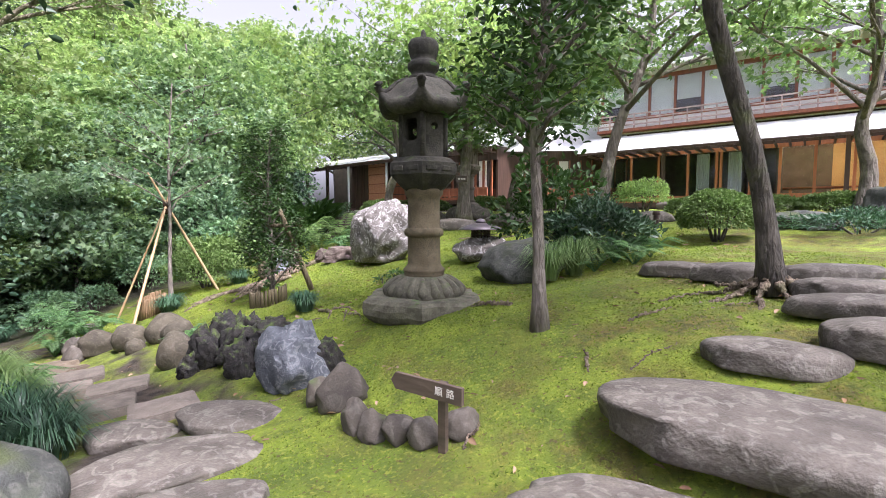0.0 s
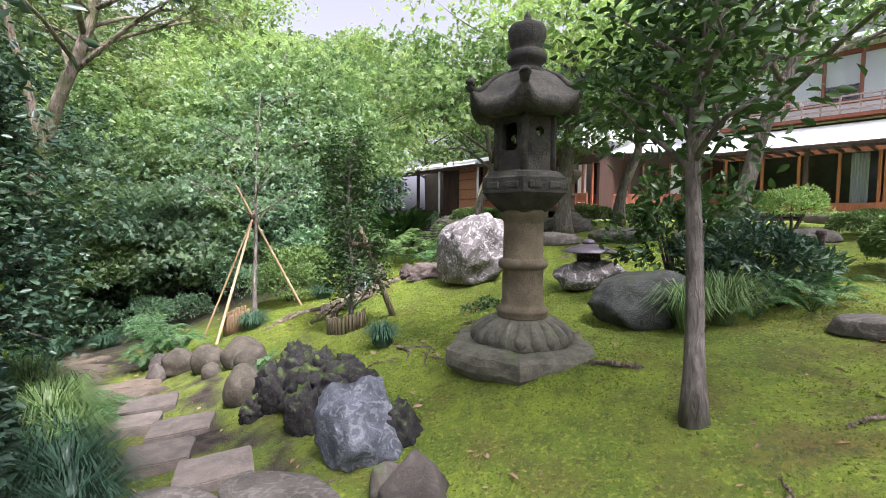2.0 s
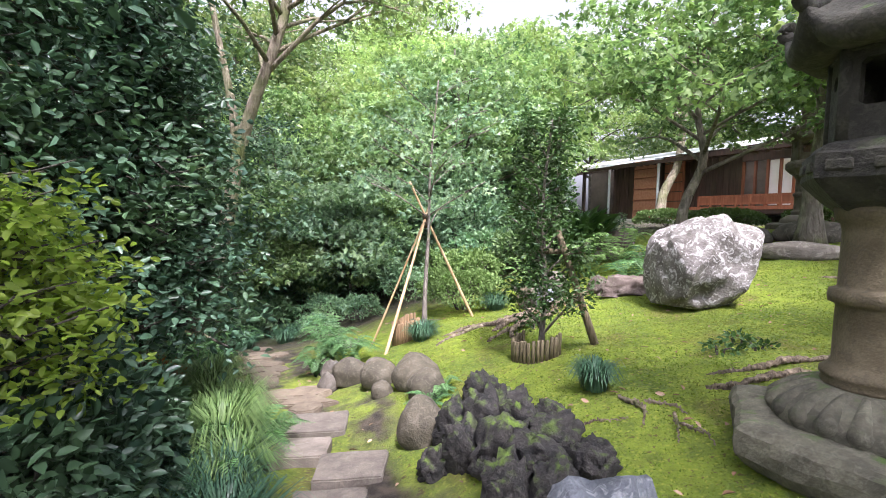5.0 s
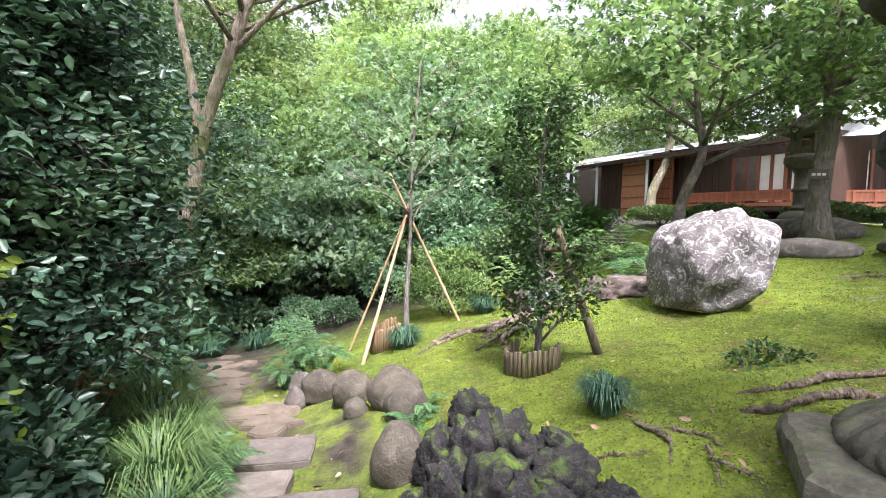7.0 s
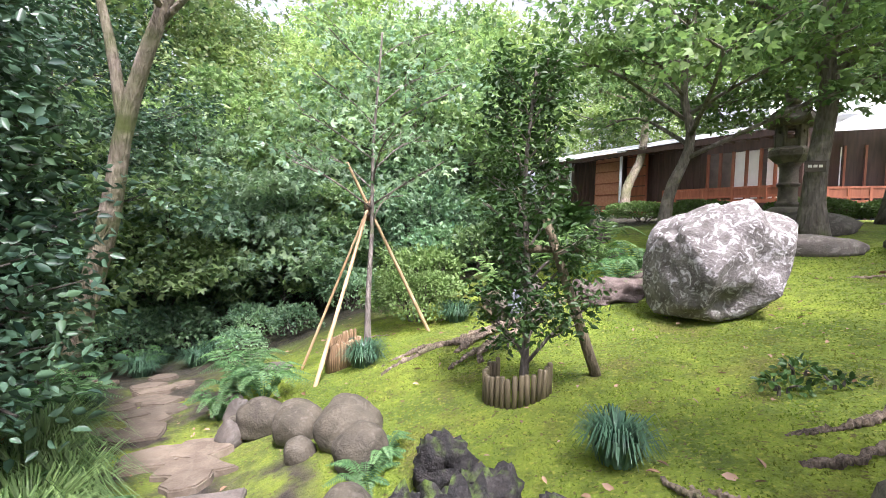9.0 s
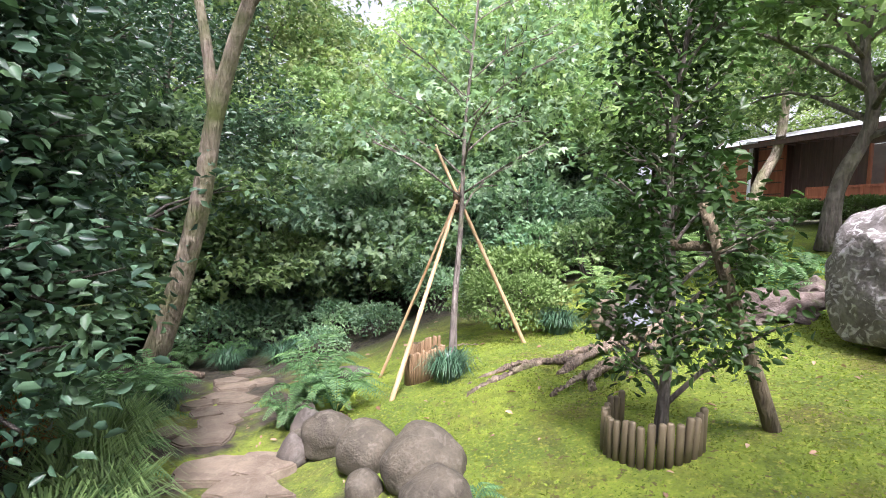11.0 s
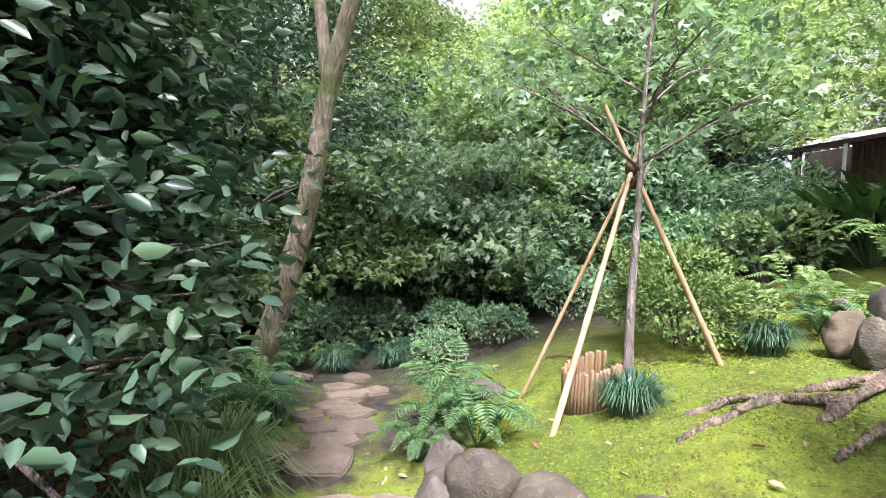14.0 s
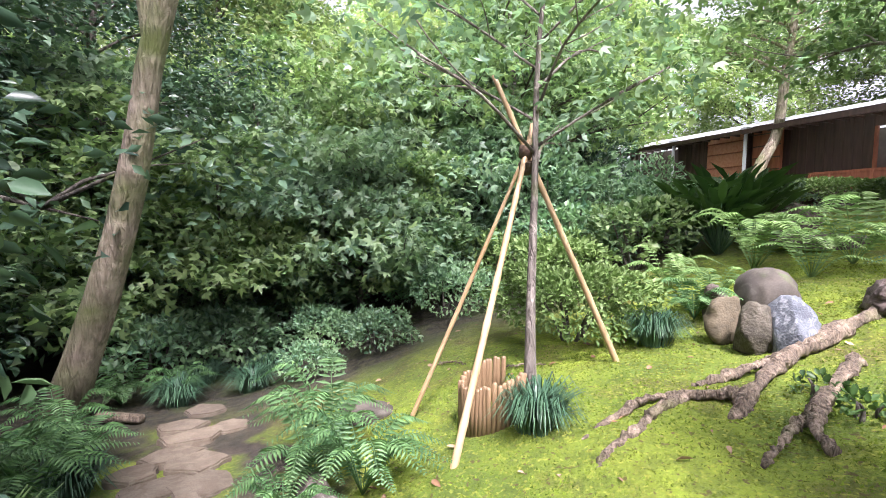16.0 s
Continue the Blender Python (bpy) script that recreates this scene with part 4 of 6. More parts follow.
for x, y, sx, sy, sz, sd, z in ((-2.8, 5.45, 0.42, 0.4, 0.42, 1, 0), (-2.5, 5.4, 0.46, 0.42, 0.46, 2, 0), (-2.2, 5.35, 0.44, 0.4, 0.42, 3, 0), (-1.95, 5.3, 0.44, 0.4, 0.36, 4, 0), (-2.55, 5.1, 0.4, 0.36, 0.4, 5, 0),
                             (-2.25, 5.05, 0.44, 0.38, 0.46, 6, 0), (-1.95, 4.95, 0.4, 0.36, 0.42, 7, 0), (-2.05, 4.65, 0.34, 0.3, 0.42, 8, 0), (-1.75, 4.7, 0.36, 0.32, 0.4, 9, 0), (-2.75, 5.0, 0.3, 0.28, 0.24, 10, 0),
                             (-2.85, 6.05, 0.48, 0.34, 0.34, 11, 0.0), (-2.45, 5.72, 0.46, 0.36, 0.26, 12, 0.04), (-2.05, 5.62, 0.34, 0.28, 0.22, 13, 0.02), (-1.62, 5.05, 0.36, 0.3, 0.26, 14, 0), (-1.1, 4.3, 0.36, 0.3, 0.34, 15, -0.02)):
    rock("lava_rock", x, y, (sx, sy, sz), 90 + sd, STONE_LAVA, "black porous lava rock patched with moss", sd * 50, "lava rock", "lava rocks", z, rough=0.6, freq=2.3, blocky=0.75, fine=0.17)
rock("pale_rock", -1.15, 9.0, (1.5, 1.2, 1.26), 120, STONE_WHITE, "large pale rock veined with white, on the moss", 25, rough=0.38, blocky=0.9, fine=0.035, sink=0.05, detail=5)
rock("dark_rock", 0.95, 6.05, (1.25, 0.9, 0.52), 121, STONE_DARK, "low dark rock with mossy top", -15, rough=0.3, blocky=0.8)
rock("lantern_rock", 0.62, 7.7, (0.95, 0.7, 0.4), 122, STONE_WHITE, "grey rock that carries a small iron lantern", 0, rough=0.25, blocky=0.6)
for x, y, sx, sy, sz, sd in ((-2.05, 9.7, 1.0, 0.55, 0.36, 1), (-1.75, 10.1, 0.5, 0.4, 0.34, 2), (-2.55, 10.0, 0.6, 0.4, 0.3, 3)):
    rock("reddish_rock", x, y, (sx, sy, sz), 130 + sd, STONE_RED, "low reddish-brown rock at the foot of the bank", sd * 30, "rock", "low rocks", rough=0.5, blocky=0.9, freq=2.2, fine=0.13)
for x, y, sx, sy, sz, rz, sd in ((0.25, 11.2, 1.5, 0.6, 0.42, -8, 1), (1.6, 10.9, 1.7, 0.6, 0.45, -12, 2), (3.0, 10.5, 1.3, 0.6, 0.4, 0, 3), (0.7, 13.0, 1.6, 0.9, 0.6, 0, 4), (-0.2, 12.8, 0.9, 0.6, 0.5, 30, 5), (4.3, 9.7, 1.2, 0.7, 0.35, 0, 6)):
    rock("flat_boulder", x, y, (sx * 0.85, sy * 0.8, sz * 0.7), 140 + sd, STONE_STEP, "flat grey boulder at the lawn's edge", rz, "boulder", "lawn boulders", rough=0.15, blocky=0.4)
for x, y, sx, sy, sz, sd, mt in ((-3.66, 9.66, 0.3, 0.26, 0.4, 1, STONE_SHAFT), (-3.24, 9.36, 0.44, 0.36, 0.42, 2, STONE_BLUE), (-3.34, 10.2, 0.66, 0.48, 0.46, 3, STONE_EDGE), (-3.47, 9.38, 0.32, 0.3, 0.4, 4, STONE_BALL), (-3.72, 10.2, 0.26, 0.24, 0.36, 5, STONE_RED)):
    rock("garden_rock", x, y, (sx, sy, sz), 150 + sd, mt, "grey garden rock grouped beside the roots", sd * 35, "rock", "grouped rocks", rough=0.12 if sd == 3 else 0.3, blocky=0.2 if sd == 3 else 0.8)


def slab(x, y, sx, sy, rz, seed, th=0.13, dz=0.085):
    bm = bmesh.new()
    bmesh.ops.create_grid(bm, x_segments=10, y_segments=6, size=0.5)
    for v in bm.verts:
        v.co.x *= sx
        v.co.y *= sy
        v.co += Vector((noise.noise(v.co * 3 + Vector((seed, 0, 0))), noise.noise(v.co * 3 + Vector((0, seed, 0))), 0)) * 0.018
        v.co.z += 0.008 * noise.noise(v.co * 5 + Vector((0, 0, seed)))
    r = bmesh.ops.extrude_face_region(bm, geom=bm.faces[:])
    for v in [g for g in r["geom"] if isinstance(g, bmesh.types.BMVert)]:
        v.co.z -= th
    bmesh.ops.recalc_face_normals(bm, faces=bm.faces[:])
    edges = [e for e in bm.edges if e.calc_face_angle(0) > 1.0]
    bmesh.ops.bevel(bm, geom=edges, offset=0.012, segments=2, affect="EDGES")
    # lies along the fall of the path
    gx0, gy0 = (gz(x + 0.2, y) - gz(x - 0.2, y)) / 0.4, (gz(x, y + 0.2) - gz(x, y - 0.2)) / 0.4
    n = Vector((-gx0 * 0.4, -gy0 * 0.4, 1)).normalized()
    m = Matrix.Translation((x, y, gz(x, y) + dz)) @ Vector((0, 0, 1)).rotation_difference(n).to_matrix().to_4x4() @ pose(0, 0, 0, 0, 0, rz)
    return single("paving_slab", from_bm("paving_slab", bm, STONE_SLAB), m, "rectangular grey-brown stone slab of the garden path", "paving slab", "path slabs")


def flagstone(x, y, r, flat, rz, seed):
    """An irregular flat stone with straight broken edges."""
    rng = random.Random(seed)
    n = rng.choice((5, 6, 6, 7))
    bm = bmesh.new()
    ring = []
    for k in range(n):
        a = 2 * math.pi * (k + rng.uniform(-0.28, 0.28)) / n
        q = r * rng.uniform(0.78, 1.08)
        ring.append(bm.verts.new((q * math.cos(a), q * flat * math.sin(a), 0)))
    f = bm.faces.new(ring)
    bmesh.ops.subdivide_edges(bm, edges=bm.edges[:], cuts=3)
    for v in bm.verts:
        v.co += Vector((noise.noise(v.co * 9 + Vector((seed, 0, 0))), noise.noise(v.co * 9 + Vector((0, seed, 0))), 0)) * 0.025
    g = bmesh.ops.extrude_face_region(bm, geom=bm.faces[:])
    for v in [q for q in g["geom"] if isinstance(q, bmesh.types.BMVert)]:
        v.co.z -= 0.12
        v.co.x *= 1.04
        v.co.y *= 1.04
    bmesh.ops.recalc_face_normals(bm, faces=bm.faces[:])
    bmesh.ops.bevel(bm, geom=[e for e in bm.edges if e.calc_face_angle(0) > 0.9 and max(v.co.z for v in e.verts) > -0.06], offset=0.014, segments=2, affect="EDGES")
    sx, sy = (gz(x + 0.2, y) - gz(x - 0.2, y)) / 0.4, (gz(x, y + 0.2) - gz(x, y - 0.2)) / 0.4
    up = Vector((-sx * 0.7, -sy * 0.7, 1)).normalized()
    m = Matrix.Translation((x, y, gz(x, y) + 0.05)) @ Vector((0, 0, 1)).rotation_difference(up).to_matrix().to_4x4() @ pose(0, 0, 0, 0, 0, rz)
    return single("flagstone", from_bm("flagstone", bm, STONE_FLAG), m, "flat irregular tan flagstone set in the garden path", "flagstone", "path flagstones")


for i, (x, y, sx, sy, rz) in enumerate(((-2.52, 4.12, 0.66, 0.46, 34), (-3.24, 4.36, 0.62, 0.46, 33), (-3.48, 4.91, 0.66, 0.44, 32), (-4.15, 5.02, 0.58, 0.42, 36), (-4.46, 5.55, 0.72, 0.5, 36),
                                        (-6.45, 6.5, 0.55, 0.42, 35), (-6.7, 6.78, 0.5, 0.36, 40), (-7.1, 6.95, 0.62, 0.3, 60), (-7.25, 7.3, 0.5, 0.3, 50), (-7.55, 7.3, 0.46, 0.26, 55), (-7.8, 7.65, 0.55, 0.3, 60), (-8.15, 7.75, 0.5, 0.28, 50), (-5.05, 5.95, 0.4, 0.3, 25))):
    if i < 5:
        slab(x, y, sx * 0.84, sy, rz, i + 3)
    else:
        flagstone(x, y, sx * 0.56, sy / sx * 1.25, rz, 190 + i)
for i, (x, y, sx, sy, rz) in enumerate(((-6.9, 6.35, 0.4, 0.3, 20), (-7.5, 6.95, 0.4, 0.3, 60), (-8.4, 8.15, 0.5, 0.34, 40), (-7.7, 7.95, 0.36, 0.3, 10), (-5.42, 6.42, 0.7, 0.42, 25), (-5.75, 6.15, 0.62, 0.45, 30), (-5.2, 6.12, 0.8, 0.34, 25), (-6.85, 7.1, 0.5, 0.36, 30))):
    flagstone(x, y, sx * 0.52, sy / sx * 1.15, rz, 170 + i)


# ---- trees and shrubs ----
def grow(rng, ctrl, r0, r1, limbs, first=0.4, spread=1.8, rise=0.5, twigs=3, sides=9, n=14, flare=1.35):
    """Trunk and limbs as one skin; gives back the places where leaves gather."""
    pts = curve_pts(ctrl, n)
    t = np.linspace(0, 1, n)
    rad = r0 + (r1 - r0) * t ** 0.8
    rad[0] *= flare
    rad[1] *= 1 + (flare - 1) * 0.35
    skins = [tube(pts, rad, sides, lump=0.06, seed=rng.randint(9999))]
    pads = []
    az = rng.uniform(0, 6.28)
    for i in range(limbs):
        f = first + (0.97 - first) * (i + rng.uniform(0, 0.8)) / limbs
        q = min(f * (n - 1), n - 1.001)
        k = int(q)
        p = pts[k] + (pts[k + 1] - pts[k]) * (q - k)
        az += 2.4 + rng.uniform(-0.5, 0.5)
        ln = spread * (1.15 - 0.6 * (f - first) / (1 - first)) * rng.uniform(0.75, 1.2)
        d = np.array([math.cos(az), math.sin(az), 0])
        end = p + d * ln + np.array([0, 0, ln * rise * rng.uniform(0.6, 1.3)])
        mid = (p + end) / 2 + np.array([0, 0, ln * 0.12]) + rng.normal(0, 0.06 * ln, 3)
        lp = curve_pts([p, mid, end], 7)
        rr = np.interp(f, [0, 1], [r0, r1]) * 0.5
        skins.append(tube(lp, np.linspace(rr, 0.008, 7), 6))
        pads += [lp[4], lp[6]]
        for _ in range(twigs):
            s = lp[rng.randint(2, 6)]
            a2 = az + rng.uniform(-1.3, 1.3)
            l2 = ln * rng.uniform(0.3, 0.6)
            e2 = s + np.array([math.cos(a2), math.sin(a2), 0.25 + rise * 0.5]) * l2
            skins.append(tube(curve_pts([s, (s + e2) / 2 + rng.normal(0, 0.05 * l2, 3), e2], 4), np.linspace(rr * 0.4, 0.005, 4), 5))
            pads.append(e2)
    pads.append(pts[-1])
    return join(skins), np.array(pads)


def tree(name, m, label, ctrl, r0, r1, bark, leaf, seed, limbs=12, first=0.4, spread=1.8, rise=0.5, twigs=3, per=120, rx=0.5, rz=0.14, L=0.09, W=0.055, shape="diamond", up=0.8, group="", n=14, flare=1.35, category="tree"):
    rng = np.random.RandomState(seed)
    h = thing(name, m, label, category, group)
    (v, f), pads = grow(rng, ctrl, r0, r1, limbs, first, spread, rise, twigs, n=n, flare=flare)
    part("trunk", mesh_np("trunk", v, f, bark, True), None, h)
    v, f = pad_leaves(rng, pads, per, rx, rz, L, W, up, shape)
    part("crown", mesh_np("crown", v, f, leaf), None, h)
    return h


def at(x, y, rz=0.0, s=1.0, dz=0.0):
    return pose(x, y, gz(x, y) + dz, 0, 0, rz) @ Matrix.Scale(s, 4)


# woods behind the garden: a few grown trees, repeated with other turns and sizes
MAPLE = dict(twigs=4, per=68, rx=0.46, rz=0.1, L=0.17, W=0.19, shape="star", group="woodland maples", up=0.5)
WOODS = "slender green maple with layered foliage in the woods"
maples = [
    tree("maple_tree", at(-10.5, 15.5), WOODS, [(0, 0, 0), (0.2, 0.1, 1.6), (-0.1, 0.2, 3.4), (0.3, 0, 5.6)], 0.1, 0.03, BARK_DARK, LEAF_MAPLE, 11, 22, 0.18, 2.2, 0.35, **MAPLE),
    tree("maple_tree", at(-8.6, 17.6), WOODS, [(0, 0, 0), (-0.2, 0.1, 1.5), (0.2, -0.1, 3.2), (-0.2, 0.2, 5.2)], 0.09, 0.03, BARK_DARK, LEAF_MAPLE_COOL, 12, 22, 0.16, 2.1, 0.3, **MAPLE),
    tree("maple_tree", at(-11.0, 22.5), "tall maple with sunlit brightness put into its yellow-green leaf colour", [(0, 0, 0), (0.1, 0.2, 2.2), (-0.2, 0, 4.6), (0.1, 0, 7.6)], 0.14, 0.03, BARK_DARK, LEAF_BRIGHT, 13, 26, 0.25, 2.7, 0.4, **dict(MAPLE, rx=0.6, rz=0.08, L=0.2, W=0.19, group="sunlit maples")),
]
for x, y, k, rz, s in ((-13.5, 13.0, 1, 40, 1.0), (-15.5, 16.5, 0, 100, 1.15), (-12.5, 19.0, 2, 200, 0.9), (-9.0, 19.0, 0, 290, 1.1), (-17.0, 11.0, 0, 10, 1.1), (-14.0, 9.3, 1, 130, 0.95),
                       (-9.6, 14.6, 1, 330, 0.85), (-18.5, 20.0, 2, 60, 1.1), (-12.2, 14.8, 0, 220, 0.9), (-19.0, 7.0, 0, 180, 1.1), (-17.0, 3.0, 1, 80, 1.1), 
                       (-9.5, 24.0, 2, 250, 1.1), (-13.5, 24.5, 2, 45, 1.1), (-17.0, 25.0, 2, 300, 1.15)):
    copy_thing(maples[k], at(x, y, rz, s))
LOWM = dict(twigs=4, per=60, rx=0.34, rz=0.1, L=0.125, W=0.145, shape="star", group="low maples", up=0.45)
low = [
    tree("low_maple", at(-8.9, 11.2), "low spreading maple with fine leaves at the wood's edge", [(0, 0, 0), (0.1, 0, 0.8), (-0.1, 0.1, 1.7), (0.1, 0, 2.8)], 0.05, 0.015, BARK_DARK, LEAF_MAPLE_COOL, 15, 20, 0.12, 1.35, 0.4, **LOWM),
    tree("low_maple", at(-10.6, 9.9), "low spreading maple with fine leaves at the wood's edge", [(0, 0, 0), (-0.15, 0, 0.9), (0.1, -0.1, 1.8), (-0.1, 0, 3.2)], 0.055, 0.015, BARK_DARK, LEAF_MAPLE, 16, 20, 0.12, 1.45, 0.4, **LOWM),
]
for x, y, k, rz, s in ((-8.6, 11.9, 1, 60, 0.8), (-9.4, 12.7, 0, 130, 1.1), (-11.6, 11.3, 0, 200, 1.1), (-12.0, 8.9, 1, 280, 1.15), (-13.0, 7.0, 0, 310, 1.15), (-10.8, 13.6, 1, 10, 1.25), (-13.4, 10.6, 1, 160, 1.3), (-8.2, 14.2, 0, 250, 1.2), (-12.2, 5.2, 1, 90, 1.1)):
    copy_thing(low[k], at(x, y, rz, s))
talls = [
    tree("tall_tree", at(-21.0, 17.0), "tall broadleaf tree rising behind the garden woods", [(0, 0, 0), (0.3, 0, 4), (-0.2, 0.3, 8), (0.2, 0, 12)], 0.26, 0.05, BARK_DARK, LEAF_TALL, 21, 24, 0.2, 3.6, 0.35, 4, 150, 0.8, 0.3, 0.22, 0.14, up=0.6, group="tall woods"),
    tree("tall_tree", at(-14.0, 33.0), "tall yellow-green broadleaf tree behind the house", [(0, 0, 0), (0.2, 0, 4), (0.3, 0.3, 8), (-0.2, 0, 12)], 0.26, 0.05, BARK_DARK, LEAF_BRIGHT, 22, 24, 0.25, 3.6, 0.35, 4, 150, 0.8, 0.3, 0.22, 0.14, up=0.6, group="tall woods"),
]
for x, y, k, rz, s in ((-25, 11, 0, 30, 1.0), (-25, 24, 0, 80, 1.15), (-24, 4, 0, 140, 1.0), (-20, 31, 1, 260, 1.15), (-8, 36, 1, 200, 0.95), (-2, 38, 1, 90, 0.9), (5, 36, 0, 20, 1.0), (-27, 34, 1, 310, 1.2),
                       (-24, -5, 0, 70, 1.0), (-15, -22, 0, 190, 1.1), (3, -26, 0, 110, 1.1), (20, -18, 0, 210, 1.1), (12, 36, 0, 50, 1.1), (22, 33, 1, 50, 1.1), (30, 12, 0, 160, 1.1)):
    copy_thing(talls[k], at(x, y, rz, s))


dark_tree = tree("dark_evergreen", at(-12.4, 5.9), "tall dark evergreen shading the garden path", [(0, 0, 0), (0.2, 0, 2.5), (-0.1, 0.2, 5), (0.1, 0, 9)], 0.2, 0.04, BARK_DARK, LEAF_DARK, 23, 26, 0.2, 2.8, 0.3, 4, 110, 0.6, 0.25, 0.16, 0.08, up=0.5, group="dark evergreens")
# added tree, out of view: its high crown keeps sun off the camellias
tree("canopy_evergreen", at(-6.6, 1.6), "unseen evergreen added above the view to shade the camellias", [(0, 0, 0), (0.2, 0.1, 3.0), (0.6, 0.6, 6.0), (0.9, 1.0, 9.5)], 0.2, 0.05, BARK_DARK, LEAF_DARK, 24, 24, 0.55, 2.2, 0.22, 4, 15, 0.5, 0.22, 0.17, 0.09, up=0.5)
copy_thing(dark_tree, at(-14.8, 10.2, 140, 0.95))
copy_thing(dark_tree, at(-11.0, 2.2, 250, 0.9))


def shrub_mesh(rng, rx, ry, h, n, L, W, leaf, shape="diamond", shell=0.35, lump=0.25, up=0.35, base=0.0):
    """Leaf arrays on the outer shell of a lumpy mound."""
    d = unit(rng.normal(0, 1, (n, 3)))
    d[:, 2] = np.where(d[:, 2] < -0.35, -d[:, 2], d[:, 2])
    o = rng.uniform(0, 9, 3)
    lum = 1 + lump * (np.sin(3.1 * d[:, 0] + o[0]) * np.sin(3.7 * d[:, 1] + o[1]) + 0.6 * np.sin(6.3 * d[:, 2] + 5.1 * d[:, 0] + o[2]))
    r = lum * (1 - shell * rng.uniform(0, 1, n) ** 2)
    c = h * 0.45
    P = np.stack([d[:, 0] * rx * r, d[:, 1] * ry * r, c + d[:, 2] * (h - c) * r], 1)
    P[:, 2] = np.maximum(P[:, 2], base + 0.02)
    D = d + rng.normal(0, 0.7, (n, 3))
    N = d * 0.6 + rng.normal(0, 0.5, (n, 3)) + np.array([0, 0, up * 2])
    s = rng.uniform(0.7, 1.3, n)
    return leaf_arrays(P, D, N, L * s, W * s, shape)


def shrub(name, x, y, rx, ry, h, n, L, W, leaf, label, seed, shape="diamond", stems=6, bark=BARK_DARK, group="", category="shrub", rz=0, dz=0.0, **kw):
    rng = np.random.RandomState(seed)
    t = thing(name, at(x, y, rz, 1, dz), label, category, group)
    sk = []
    for i in range(stems):
        a = 6.28 * i / stems + rng.uniform(-0.4, 0.4)
        q = rng.uniform(0.3, 0.75)
        sk.append(tube(curve_pts([(0.05 * math.cos(a), 0.05 * math.sin(a), -0.05), (rx * 0.3 * math.cos(a), ry * 0.3 * math.sin(a), h * 0.35), (rx * q * math.cos(a), ry * q * math.sin(a), h * rng.uniform(0.6, 0.85))], 7), np.linspace(0.012 + 0.014 * h, 0.006, 7), 6))
    for v, f in sk:
        part("stem", mesh_np("stem", v, f, bark, True), None, t)
    v, f = shrub_mesh(rng, rx, ry, h, n, L, W, leaf, shape, **kw)
    part("foliage", mesh_np("foliage", v, f, leaf), None, t)
    return t


# near shrubs on the shady side of the path
CAM = "dark glossy camellia crowding the path edge"
CAMELLIA = dict(per=30, rx=0.2, rz=0.15, L=0.088, W=0.046, shape="broad", up=0.45, group="camellias", category="shrub", flare=1.1)
tree("camellia_bush", at(-5.95, 4.1), CAM, [(0, 0, -0.05), (0.1, 0.05, 1.2), (-0.05, 0.1, 2.8), (0.1, 0, 5.4)], 0.07, 0.02, BARK_DARK, LEAF_DARK, 31, 78, 0.27, 0.92, -0.05, 5, **CAMELLIA)
tree("camellia_bush", at(-5.6, 2.85), CAM, [(0, 0, -0.05), (-0.1, 0.1, 1.4), (0.1, 0.05, 3.0), (0, 0, 5.2)], 0.07, 0.02, BARK_DARK, LEAF_DARK, 32, 70, 0.1, 0.98, -0.05, 4, **CAMELLIA)
tree("camellia_bush", at(-6.3, 4.7), "glossy camellia with boughs drooping over the path edge", [(0, 0, -0.05), (0.1, 0.1, 1.0), (0.25, 0.15, 2.2), (0.3, 0.2, 4.4)], 0.06, 0.02, BARK_DARK, LEAF_DARK, 30, 42, 0.42, 0.62, -0.12, 5, **CAMELLIA)
tree("lime_bush", at(-4.05, 2.75), "yellow-green small-leaved bush over dark shade", [(0, 0, -0.05), (0.05, 0, 0.8), (0, 0.05, 1.5), (0.05, 0, 2.1)], 0.04, 0.012, BARK_DARK, LEAF_LIME, 33, 40, 0.45, 0.52, 0.25, 5, 22, 0.12, 0.06, 0.058, 0.03, "broad", up=0.5, category="shrub", flare=1.1)
shrub("camellia_bush", -3.9, 2.9, 0.8, 0.55, 1.35, 3500, 0.09, 0.045, LEAF_DARK, "low dark shiny-leaved bush below a lime one", 34, "broad")
shrub("dark_shrub", -11.4, 12.0, 1.5, 1.2, 1.9, 3500, 0.14, 0.08, LEAF_SHRUB, "dark green spreading shrub with bare stems in shade", 35, lump=0.3, base=0.9)
shrub("dark_shrub", -13.2, 9.0, 1.6, 1.4, 2.4, 4000, 0.14, 0.08, LEAF_SHRUB, "dark green spreading shrub in the woods", 36, lump=0.3)
shrub("dark_shrub", -11.5, 6.2, 1.5, 1.4, 2.6, 4000, 0.13, 0.07, LEAF_DARK, "dark evergreen shrub in the woods", 37, "broad", lump=0.3)
shrub("dark_shrub", -9.2, 4.6, 1.3, 1.1, 2.4, 4000, 0.12, 0.06, LEAF_DARK, "dark evergreen shrub in the woods", 38, "broad", lump=0.3)
shrub("azalea_bush", -4.95, 9.75, 0.68, 0.6, 0.76, 6500, 0.06, 0.028, LEAF_AZALEA, "pale green round azalea behind the bamboo tripod", 39, group="azaleas")
shrub("azalea_bush", -7.2, 11.2, 0.8, 0.6, 0.75, 3000, 0.07, 0.034, LEAF_SHRUB, "low spreading azalea at the wood's edge", 40, group="azaleas")
shrub("azalea_bush", -6.2, 12.2, 0.9, 0.7, 0.9, 3000, 0.07, 0.034, LEAF_AZALEA, "low spreading azalea at the wood's edge", 41, group="azaleas")
shrub("azalea_bush", -8.6, 10.2, 0.7, 0.6, 0.6, 2200, 0.07, 0.034, LEAF_SHRUB, "low spreading azalea at the wood's edge", 42, group="azaleas")
